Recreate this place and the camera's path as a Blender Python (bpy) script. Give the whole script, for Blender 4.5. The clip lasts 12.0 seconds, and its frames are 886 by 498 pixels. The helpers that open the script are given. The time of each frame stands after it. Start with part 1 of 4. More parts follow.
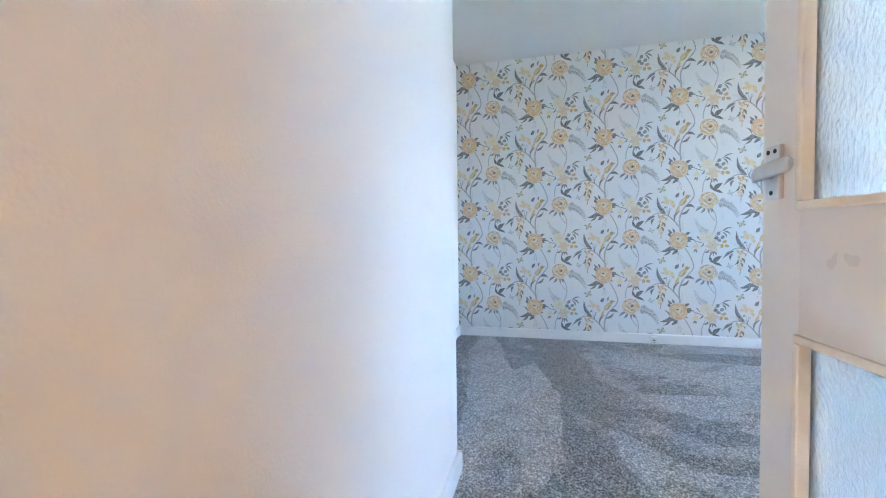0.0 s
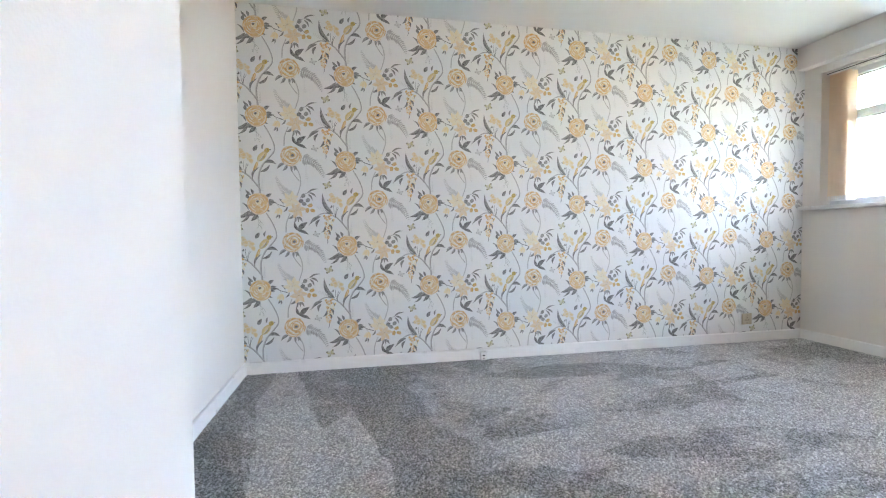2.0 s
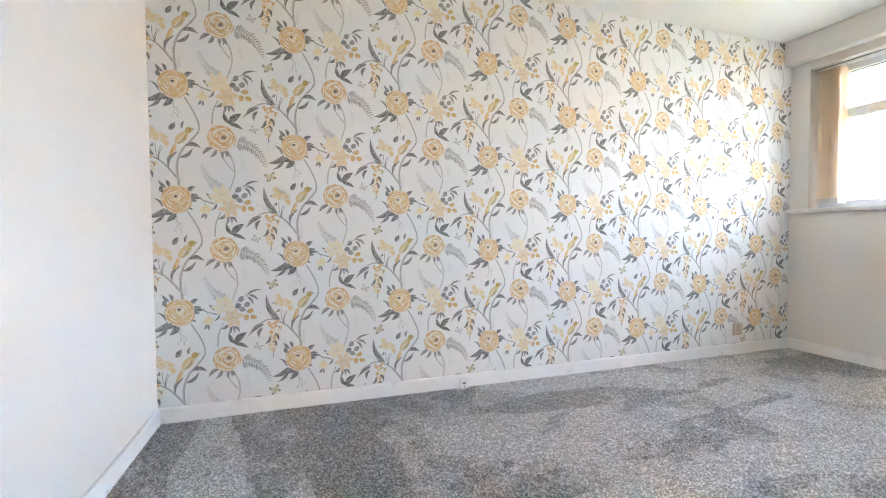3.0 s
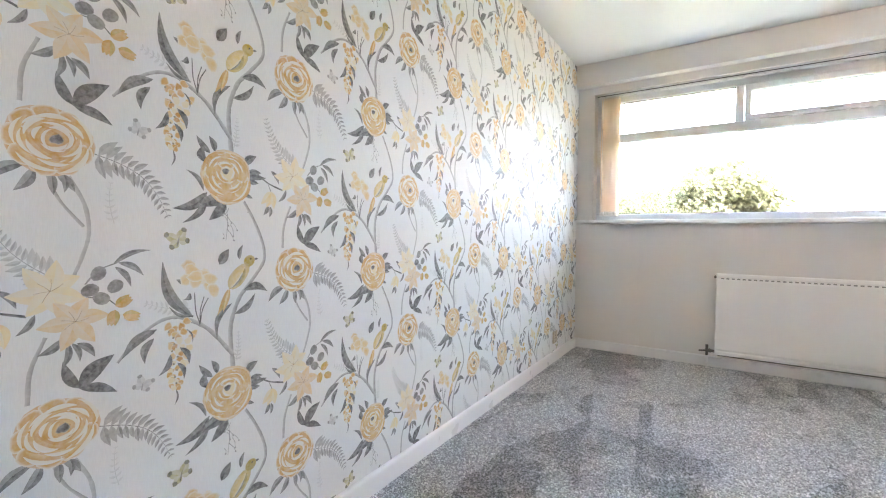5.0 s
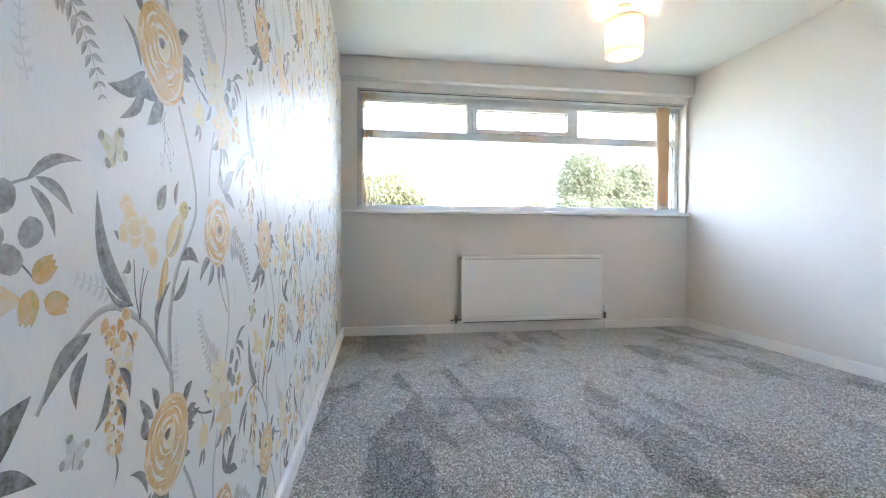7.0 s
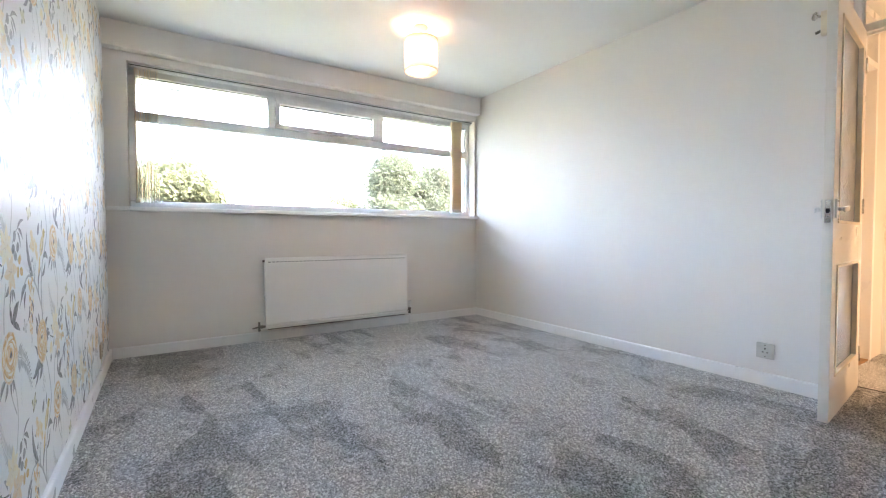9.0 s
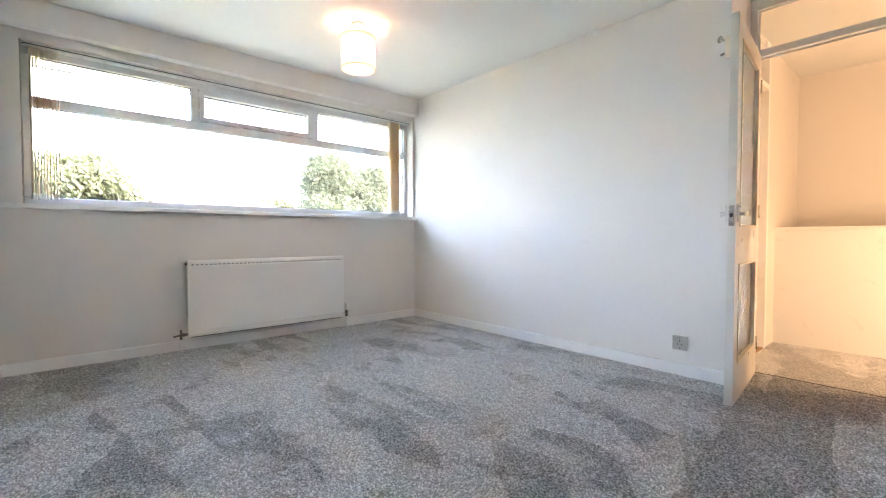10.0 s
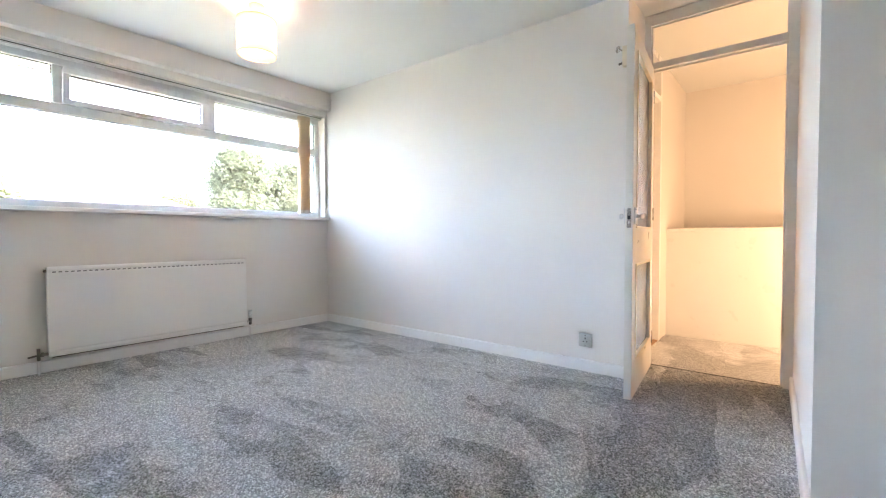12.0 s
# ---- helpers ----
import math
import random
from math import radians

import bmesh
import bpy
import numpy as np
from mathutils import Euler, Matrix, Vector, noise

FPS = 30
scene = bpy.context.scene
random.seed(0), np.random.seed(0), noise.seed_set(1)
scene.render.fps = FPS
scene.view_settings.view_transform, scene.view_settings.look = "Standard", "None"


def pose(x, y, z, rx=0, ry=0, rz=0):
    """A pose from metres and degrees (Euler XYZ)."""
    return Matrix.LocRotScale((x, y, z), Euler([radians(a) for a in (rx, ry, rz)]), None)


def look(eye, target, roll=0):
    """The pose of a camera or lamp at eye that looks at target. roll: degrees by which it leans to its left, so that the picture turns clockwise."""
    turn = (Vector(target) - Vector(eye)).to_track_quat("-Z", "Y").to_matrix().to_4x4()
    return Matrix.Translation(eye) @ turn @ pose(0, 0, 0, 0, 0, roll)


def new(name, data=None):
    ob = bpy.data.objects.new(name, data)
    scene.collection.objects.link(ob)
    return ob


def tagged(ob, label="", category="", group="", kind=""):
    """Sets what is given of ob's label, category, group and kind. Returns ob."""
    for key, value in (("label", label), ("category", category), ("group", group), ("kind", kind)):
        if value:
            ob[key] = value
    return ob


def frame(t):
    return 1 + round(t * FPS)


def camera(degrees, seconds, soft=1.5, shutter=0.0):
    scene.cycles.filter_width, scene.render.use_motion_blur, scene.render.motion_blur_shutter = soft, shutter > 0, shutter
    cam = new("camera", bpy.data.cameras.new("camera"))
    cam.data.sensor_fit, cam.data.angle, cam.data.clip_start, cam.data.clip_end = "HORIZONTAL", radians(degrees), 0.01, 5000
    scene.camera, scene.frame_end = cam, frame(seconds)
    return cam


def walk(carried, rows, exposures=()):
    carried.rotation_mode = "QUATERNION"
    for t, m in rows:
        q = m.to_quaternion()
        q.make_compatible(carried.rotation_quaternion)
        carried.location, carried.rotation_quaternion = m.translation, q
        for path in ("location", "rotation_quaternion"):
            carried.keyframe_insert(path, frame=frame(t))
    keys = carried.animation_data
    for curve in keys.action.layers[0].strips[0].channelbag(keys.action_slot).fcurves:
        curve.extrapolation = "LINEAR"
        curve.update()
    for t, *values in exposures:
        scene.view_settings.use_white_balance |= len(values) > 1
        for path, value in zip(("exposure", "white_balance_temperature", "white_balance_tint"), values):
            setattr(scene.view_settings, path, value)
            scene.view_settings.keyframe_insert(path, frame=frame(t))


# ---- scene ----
cam = camera(91.1, 12.0, soft=1.1)
PATH = [
    (0, (-3.398, -3.638, 0.87), (-3.891, -1.701, 0.799), -0.7),
    (0.5, (-3.432, -3.496, 0.872), (-3.567, -1.502, 0.795), -0.3),
    (1, (-3.457, -3.284, 0.876), (-3.347, -1.289, 0.796), -0.5),
    (1.5, (-3.452, -3.094, 0.871), (-3.205, -1.111, 0.795), -0.5),
    (2, (-3.469, -2.874, 0.871), (-3.094, -0.911, 0.798), -0.6),
    (2.5, (-3.482, -2.677, 0.872), (-2.995, -0.739, 0.803), -0.5),
    (3, (-3.508, -2.356, 0.89), (-2.903, -0.452, 0.821), -0.5),
    (3.5, (-3.501, -2.021, 0.908), (-2.609, -0.233, 0.835), -0.4),
    (3.7, (-3.507, -1.873, 0.929), (-2.467, -0.167, 0.848), -0.1),
    (5.3, (-3.67, -0.885, 0.931), (-1.883, 0.012, 0.866), 0.6),
    (5.5, (-3.697, -0.789, 0.926), (-1.842, -0.043, 0.865), 0.7),
    (6, (-3.717, -0.577, 0.9), (-1.745, -0.252, 0.848), 0.6),
    (6.5, (-3.685, -0.403, 0.861), (-1.687, -0.455, 0.813), 0.4),
    (7, (-3.67, -0.292, 0.813), (-1.693, -0.591, 0.764), 0.1),
    (9, (-3.72, -0.313, 0.845), (-2.042, -1.4, 0.784), -0.1),
    (9.5, (-3.717, -0.31, 0.849), (-2.126, -1.521, 0.788), -0.1),
    (10, (-3.708, -0.313, 0.847), (-2.202, -1.629, 0.79), -0.0),
    (10.5, (-3.71, -0.325, 0.849), (-2.269, -1.711, 0.792), -0.2),
    (11, (-3.7, -0.34, 0.854), (-2.329, -1.795, 0.796), -0.1),
    (11.5, (-3.707, -0.365, 0.853), (-2.403, -1.88, 0.799), -0.1),
    (12, (-3.688, -0.439, 0.856), (-2.435, -1.997, 0.799), -0.1),
]
EXPOSURES = [(0, 6.9, 5850, 6), (1.0, 6.75, 6450, 9), (2.0, 7.0, 7250, 12), (2.5, 7.1, 7500, 13), (3.5, 7.2, 7750, 14), (5.5, 6.85, 7450, 13), (6.5, 6.65, 7200, 11),
             (7.2, 6.6, 7200, 11), (9.5, 6.65, 7450, 13), (12, 6.8, 7350, 13)]
walk(cam, [(t, look(eye, target, roll)) for t, eye, target, roll in PATH], EXPOSURES)

# ---- world, sun and lamps ----
world = bpy.data.worlds.new("world")
scene.world = world
world.use_nodes = True
wn, wl = world.node_tree.nodes, world.node_tree.links
sky = wn.new("ShaderNodeTexSky")
sky.sky_type, sky.sun_disc = "NISHITA", False
sky.sun_elevation, sky.sun_rotation = radians(50), radians(250)
sky.air_density, sky.dust_density, sky.ozone_density = 0.8, 4.0, 1.0
wl.new(sky.outputs[0], wn["Background"].inputs[0])
wn["Background"].inputs[1].default_value = 0.15


def lamp(name, kind, m, energy, color, **settings):
    data = bpy.data.lights.new(name, kind)
    data.energy, data.color = energy, color
    if "radius" in settings:
        data.shadow_soft_size = settings["radius"]
    if "angle" in settings:
        data.angle = settings["angle"]
    ob = new(name, data)
    ob.matrix_world = m
    return ob


SUN_DIR = Vector((math.cos(radians(50)) * math.sin(radians(250)), math.cos(radians(50)) * math.cos(radians(250)), math.sin(radians(50))))
lamp("sun", "SUN", look(SUN_DIR * 30, (0, 0, 0)), 0.5, (1.0, 0.96, 0.90), angle=radians(12))
LAMP = (-1.08, -1.845)
lamp("landing_light", "POINT", pose(-4.35, -3.98, 0.85), 0.5, (1.0, 0.67, 0.42), radius=0.08)


# ---- materials ----
def lin(r, g, b):
    """Linear colour from 0-255 values."""
    return tuple((c / 255 / 12.92) if c <= 10 else ((c / 255 + 0.055) / 1.055) ** 2.4 for c in (r, g, b)) + (1.0,)


class Mat:
    def __init__(self, name, color, rough=0.5, metal=0.0):
        self.m = bpy.data.materials.new(name)
        self.m.use_nodes = True
        self.n, self.l = self.m.node_tree.nodes, self.m.node_tree.links
        self.b = self.n["Principled BSDF"]
        self.b.inputs["Base Color"].default_value = (*color[:3], 1)
        self.b.inputs["Roughness"].default_value = rough
        self.b.inputs["Metallic"].default_value = metal
        self.color = (*color[:3], 1)
        self.height = None

    def coords(self, scale=(1, 1, 1), turn=0.0):
        geo = self.n.new("ShaderNodeNewGeometry")
        mp = self.n.new("ShaderNodeMapping")
        mp.inputs["Scale"].default_value = scale
        mp.inputs["Rotation"].default_value = (0, 0, turn)
        self.l.new(geo.outputs["Position"], mp.inputs[0])
        return mp.outputs[0]

    def noise(self, scale, detail=3, vec=None, rough=0.5, distort=0.0):
        t = self.n.new("ShaderNodeTexNoise")
        t.inputs["Scale"].default_value, t.inputs["Detail"].default_value = scale, detail
        t.inputs["Roughness"].default_value, t.inputs["Distortion"].default_value = rough, distort
        self.l.new(vec if vec is not None else self.coords(), t.inputs["Vector"])
        return t.outputs["Fac"]

    def ramp(self, fac, lo, hi, a=0.0, b=1.0):
        r = self.n.new("ShaderNodeMapRange")
        for i, v in enumerate((lo, hi, a, b)):
            r.inputs[i + 1].default_value = v
        self.l.new(fac, r.inputs[0])
        return r.outputs[0]

    def mix(self, fac, a, b, kind="MIX"):
        x = self.n.new("ShaderNodeMix")
        x.data_type, x.blend_type = "RGBA", kind
        if isinstance(fac, float):
            x.inputs[0].default_value = fac
        else:
            self.l.new(fac, x.inputs[0])
        for socket, v in ((x.inputs[6], a), (x.inputs[7], b)):
            if isinstance(v, tuple):
                socket.default_value = (*v[:3], 1)
            else:
                self.l.new(v, socket)
        return x.outputs[2]

    def base(self, socket):
        self.l.new(socket, self.b.inputs["Base Color"])
        return self

    def rough(self, socket):
        self.l.new(socket, self.b.inputs["Roughness"])
        return self

    def bump(self, fac, distance, strength=1.0):
        bp = self.n.new("ShaderNodeBump")
        bp.inputs["Strength"].default_value, bp.inputs["Distance"].default_value = strength, distance
        self.l.new(fac, bp.inputs["Height"])
        if self.height is not None:
            self.l.new(self.height, bp.inputs["Normal"])
        self.height = bp.outputs[0]
        self.l.new(self.height, self.b.inputs["Normal"])
        return self


def mottled(name, color, rough, spread=0.05, fine=60.0, coarse=1.6, depth=0.0, metal=0.0):
    """A plain surface with faint blotches, uneven gloss and fine relief."""
    k = Mat(name, color, rough, metal)
    dark = tuple(c * (1 - spread) for c in color[:3])
    light = tuple(min(1, c * (1 + spread)) for c in color[:3])
    k.base(k.mix(k.ramp(k.noise(coarse, 4), 0.3, 0.7), dark, light))
    k.rough(k.ramp(k.noise(coarse * 4, 3), 0.3, 0.7, max(0.02, rough - 0.06), rough + 0.06))
    if depth:
        k.bump(k.noise(fine, 3), depth)
    return k


wall_kind = mottled("wall_emulsion", (0.79, 0.755, 0.715), 0.75, 0.02, 220, 0.9, 0.0005)
wall_kind.b.inputs["Specular IOR Level"].default_value = 0.2
wall_paint = wall_kind.m
ceiling_paint = mottled("ceiling_emulsion", (0.82, 0.82, 0.80), 0.8, 0.02, 160, 1.0, 0.0008).m
gloss_white = mottled("white_gloss_paint", (0.86, 0.85, 0.835), 0.32, 0.012, 90, 2.0).m
door_paint = mottled("cream_door_paint", (0.78, 0.74, 0.67), 0.33, 0.04, 70, 2.2, 0.0004).m
bead_paint = mottled("yellowed_gloss_bead", (0.78, 0.69, 0.54), 0.34, 0.12, 60, 9.0, 0.0004).m
upvc = mottled("white_upvc", (0.80, 0.81, 0.82), 0.25, 0.015, 50, 4.0).m
enamel = mottled("radiator_enamel", (0.86, 0.845, 0.82), 0.42, 0.01, 120, 2.0).m
chrome = mottled("worn_chrome", (0.62, 0.60, 0.57), 0.25, 0.1, 80, 20.0, 0.0, 1.0).m
dull_metal = mottled("dull_valve_metal", (0.20, 0.18, 0.16), 0.45, 0.25, 80, 25.0, 0.0002, 0.8).m
aluminium = mottled("satin_aluminium", (0.66, 0.65, 0.63), 0.4, 0.06, 90, 30.0, 0.0, 0.75).m
# the enamel darkened, so that slot shade is in the colour
slot_shade = mottled("enamel_slot_shade", (0.30, 0.29, 0.28), 0.6).m
# black parts such as gaskets and gutter, and painted shade in slots and holes
dark = mottled("black_parts_and_hole_shade", (0.02, 0.02, 0.02), 0.6).m
plastic_white = mottled("white_plastic", (0.78, 0.77, 0.74), 0.35, 0.03, 60, 20.0).m
plastic_beige = mottled("beige_plastic", (0.55, 0.46, 0.34), 0.4, 0.05, 60, 20.0).m
plastic_grey = mottled("aged_grey_plate", (0.52, 0.50, 0.45), 0.35, 0.05, 60, 20.0).m
track_metal = mottled("painted_track", (0.74, 0.75, 0.74), 0.3, 0.03, 60, 8.0).m
threshold_wood = mottled("bare_wood", (0.36, 0.20, 0.09), 0.5, 0.2, 60, 14.0, 0.0006).m


def fabric(name, color, translucent, weave=700.0):
    k = Mat(name, color, 0.85)
    k.base(k.mix(k.ramp(k.noise(9, 4), 0.3, 0.7), tuple(c * 0.9 for c in color), color))
    k.bump(k.noise(weave, 2), 0.0003)
    t = k.n.new("ShaderNodeBsdfTranslucent")
    t.inputs[0].default_value = (*color, 1)
    s = k.n.new("ShaderNodeMixShader")
    s.inputs[0].default_value = translucent
    k.l.new(k.b.outputs[0], s.inputs[1])
    k.l.new(t.outputs[0], s.inputs[2])
    k.l.new(s.outputs[0], k.n["Material Output"].inputs[0])
    return k.m


vane_cloth = fabric("blind_vane_cloth", (0.86, 0.74, 0.60), 0.55)
shade_cloth = fabric("lampshade_cloth", (0.90, 0.84, 0.78), 0.7)
stitch_cloth = fabric("embroidered_thread", (0.78, 0.66, 0.54), 0.35)


def glass_material(name, rough, tint, bumps=0.0, scale=90.0):
    k = Mat(name, tint, rough)
    k.b.inputs["Transmission Weight"].default_value = 1.0
    k.b.inputs["IOR"].default_value = 1.45
    if bumps:
        k.bump(k.noise(scale, 2), bumps)
    return k.m


clear_glass = glass_material("window_glass", 0.0, (0.97, 0.985, 0.98))
frosted_glass = glass_material("obscured_glass", 0.22, (0.92, 0.95, 0.95), 0.0012, 150.0)

def scatter(m, color, share):
    """Lets a share of the light through the surface spread out evenly."""
    n, l = m.node_tree.nodes, m.node_tree.links
    t, s = n.new("ShaderNodeBsdfTranslucent"), n.new("ShaderNodeMixShader")
    t.inputs[0].default_value = color
    s.inputs[0].default_value = share
    l.new(n["Principled BSDF"].outputs[0], s.inputs[1])
    l.new(t.outputs[0], s.inputs[2])
    l.new(s.outputs[0], n["Material Output"].inputs[0])


scatter(frosted_glass, (0.92, 0.95, 0.95, 1), 0.24)

bulb_glow = Mat("lit_bulb", (1, 0.8, 0.6))
bulb_glow.b.inputs["Emission Color"].default_value = (1.0, 0.62, 0.43, 1)
bulb_glow.b.inputs["Emission Strength"].default_value = 2.2
bulb_glow = bulb_glow.m


def make_carpet(name, piled):
    """Grey twist pile: each tuft has its own tone, and the light and shade of swept patches is put into the colour."""
    k = Mat(name, (0.2, 0.2, 0.2), 0.95)
    v = k.coords()
    bend = k.n.new("ShaderNodeVectorMath")
    bend.operation = "MULTIPLY_ADD"
    k.l.new(k.noise(2.5, 4, None, 0.6), bend.inputs[0])
    bend.inputs[1].default_value = (0.10, 0.08, 0)
    k.l.new(v, bend.inputs[2])

    def strokes(rows):
        total = None
        for turn, length, width, seed, weight in rows:
            mp = k.n.new("ShaderNodeMapping")
            mp.vector_type = "TEXTURE"
            mp.inputs["Rotation"].default_value = (0, 0, radians(turn))
            mp.inputs["Scale"].default_value = (length, width, 1.0)
            mp.inputs["Location"].default_value = (seed, seed * 0.6, 0)
            k.l.new(bend.outputs[0], mp.inputs[0])
            vor = k.n.new("ShaderNodeTexVoronoi")
            vor.voronoi_dimensions = "2D"
            vor.feature = "SMOOTH_F1"
            vor.inputs["Scale"].default_value = 1.0
            vor.inputs["Smoothness"].default_value = 0.05
            k.l.new(mp.outputs[0], vor.inputs["Vector"])
            sep = k.n.new("ShaderNodeSeparateColor")
            k.l.new(vor.outputs["Color"], sep.inputs[0])
            add = k.n.new("ShaderNodeMath")
            add.operation = "MULTIPLY_ADD"
            k.l.new(sep.outputs[0], add.inputs[0])
            add.inputs[1].default_value = weight
            if total is None:
                add.inputs[2].default_value = 0.0
            else:
                k.l.new(total, add.inputs[2])
            total = add.outputs[0]
        return total
    # the vacuum went towards the papered wall near the door and along the room elsewhere
    along = strokes(((7, 0.85, 0.17, 0.0, 1.0), (-16, 0.55, 0.22, 7.3, 0.8), (30, 0.30, 0.24, 3.1, 0.5)))
    across = strokes(((-81, 1.1, 0.21, 2.2, 1.3), (-68, 0.8, 0.3, 5.1, 0.6)))
    place = k.n.new("ShaderNodeSeparateXYZ")
    k.l.new(bend.outputs[0], place.inputs[0])
    side = k.n.new("ShaderNodeMix")
    k.l.new(k.ramp(place.outputs[0], -3.05, -2.75), side.inputs[0])
    k.l.new(across, side.inputs[2])
    k.l.new(along, side.inputs[3])
    pads = k.n.new("ShaderNodeMath")
    pads.operation = "MULTIPLY_ADD"
    k.l.new(k.noise(6.0, 6, None, 0.7), pads.inputs[0])
    pads.inputs[1].default_value = 2.0
    k.l.new(side.outputs[0], pads.inputs[2])
    # light and dark of brushed pile as colour; the tufts lean at random
    nap_shading = k.ramp(pads.outputs[0], 1.72, 2.24)
    if piled:
        geo = k.n.new("ShaderNodeNewGeometry")
        fleck = geo.outputs["Random Per Island"]
    else:
        fleck = k.ramp(k.noise(110, 4, None, 0.8), 0.42, 0.58)
    curve = k.n.new("ShaderNodeMath")
    curve.operation = "POWER"
    k.l.new(fleck, curve.inputs[0])
    curve.inputs[1].default_value = 1.9
    low = k.mix(curve.outputs[0], (0.06, 0.062, 0.065), (0.64, 0.644, 0.65))
    high = k.mix(curve.outputs[0], (0.25, 0.254, 0.26), (1.0, 1.0, 1.0))
    k.base(k.mix(nap_shading, low, high))
    if not piled:
        k.bump(k.noise(170, 3, None, 0.7), 0.006, 0.9)
    k.b.inputs["Specular IOR Level"].default_value = 0.7
    k.b.inputs["Roughness"].default_value = 0.55
    k.b.inputs["Sheen Weight"].default_value = 0.35
    k.b.inputs["Sheen Roughness"].default_value = 0.5
    return k.m


carpet, carpet_tufts = make_carpet("grey_carpet_backing", False), make_carpet("grey_twist_carpet_pile", True)


def make_paper():
    k = Mat("wallpaper_ground", (0.79, 0.785, 0.77), 0.42)
    stretched = k.coords((900, 900, 60))
    k.base(k.mix(k.ramp(k.noise(1.0, 2, stretched), 0.3, 0.7), (0.76, 0.755, 0.74), (0.81, 0.805, 0.79)))
    k.bump(k.noise(1.0, 2, stretched), 0.0002, 0.5)
    k.bump(k.noise(2.2, 2), 0.004, 0.35)
    k.rough(k.ramp(k.noise(5, 3), 0.3, 0.7, 0.46, 0.54))
    k.b.inputs["Specular IOR Level"].default_value = 0.24
    return k.m


def make_ink():
    k = Mat("wallpaper_ink", (0.5, 0.5, 0.5), 0.50)
    k.b.inputs["Specular IOR Level"].default_value = 0.24
    at = k.n.new("ShaderNodeAttribute")
    at.attribute_name = "ink"
    wash = k.ramp(k.noise(80, 6, None, 0.65), 0.36, 0.68, 0.0, 0.36)
    k.base(k.mix(wash, at.outputs["Color"], (0.79, 0.785, 0.77)))
    stretched = k.coords((900, 900, 60))
    k.bump(k.noise(1.0, 2, stretched), 0.0002, 0.5)
    k.bump(k.noise(2.2, 2), 0.004, 0.35)
    return k.m


paper, ink_material = make_paper(), make_ink()


def foliage(name, color):
    """Thin leaves that let part of the light through."""
    k = Mat(name, color, 0.6)
    k.base(k.mix(k.ramp(k.noise(0.8, 4), 0.3, 0.7), tuple(c * 0.7 for c in color), tuple(c * 1.3 for c in color)))
    k.b.inputs["Specular IOR Level"].default_value = 0.08
    t = k.n.new("ShaderNodeBsdfTranslucent")
    t.inputs[0].default_value = (color[0] * 1.3, color[1] * 1.4, color[2], 1)
    s = k.n.new("ShaderNodeMixShader")
    s.inputs[0].default_value = 0.5
    k.l.new(k.b.outputs[0], s.inputs[1])
    k.l.new(t.outputs[0], s.inputs[2])
    k.l.new(s.outputs[0], k.n["Material Output"].inputs[0])
    return k.m


leaf_material = foliage("tree_leaves", (0.052, 0.058, 0.040))
conifer_material = foliage("dark_conifer_leaves", (0.042, 0.050, 0.040))
bark = mottled("bark", (0.12, 0.09, 0.06), 0.9, 0.3, 12, 3.0, 0.02).m
grass = mottled("lawn_grass", (0.075, 0.085, 0.05), 0.9, 0.3, 30, 0.3, 0.02).m
roof_tile = mottled("pale_concrete_roof_tile", (0.20, 0.17, 0.15), 0.8, 0.12, 8, 1.2, 0.02).m
brick_render = mottled("brick_facade", (0.36, 0.24, 0.18), 0.85, 0.15, 14, 1.5, 0.01).m


# ---- mesh helpers ----
def box(bm, x0, x1, y0, y1, z0, z1, bevel=0.0):
    """A box, with rounded edges where bevel is given."""
    part_bm = bmesh.new()
    bmesh.ops.create_cube(part_bm, size=1.0)
    for v in part_bm.verts:
        v.co = Vector(((x0 + x1) / 2 + v.co.x * (x1 - x0), (y0 + y1) / 2 + v.co.y * (y1 - y0), (z0 + z1) / 2 + v.co.z * (z1 - z0)))
    if bevel:
        bmesh.ops.bevel(part_bm, geom=part_bm.edges[:], offset=bevel, segments=2, affect="EDGES", profile=0.6)
    return join(bm, part_bm)


def join(bm, other, m=None):
    if m is not None:
        other.transform(m)
    table = {v: bm.verts.new(v.co) for v in other.verts}
    for f in other.faces:
        g = bm.faces.new([table[v] for v in f.verts])
        g.smooth = f.smooth
    other.free()
    return bm


def rod(bm, a, b, r, r2=None, segments=16, caps=True, bevel=0.0):
    """A round bar from a to b."""
    a, b = Vector(a), Vector(b)
    o = bmesh.new()
    bmesh.ops.create_cone(o, cap_ends=caps, segments=segments, radius1=r, radius2=r if r2 is None else r2, depth=(b - a).length)
    if bevel:
        bmesh.ops.bevel(o, geom=[e for e in o.edges if all(abs(abs(v.co.z) - (b - a).length / 2) < 1e-6 for v in e.verts)], offset=bevel, segments=2, affect="EDGES")
    for f in o.faces:
        f.smooth = len(f.verts) == 4
    turn = (b - a).to_track_quat("Z", "Y").to_matrix().to_4x4()
    return join(bm, o, Matrix.Translation((a + b) / 2) @ turn)


def tube(bm, points, r, segments=10):
    """A bent pipe through points."""
    for p, q in zip(points, points[1:]):
        rod(bm, p, q, r, segments=segments)
    for p in points[1:-1]:
        o = bmesh.new()
        bmesh.ops.create_uvsphere(o, u_segments=segments, v_segments=6, radius=r)
        for f in o.faces:
            f.smooth = True
        join(bm, o, Matrix.Translation(p))
    return bm


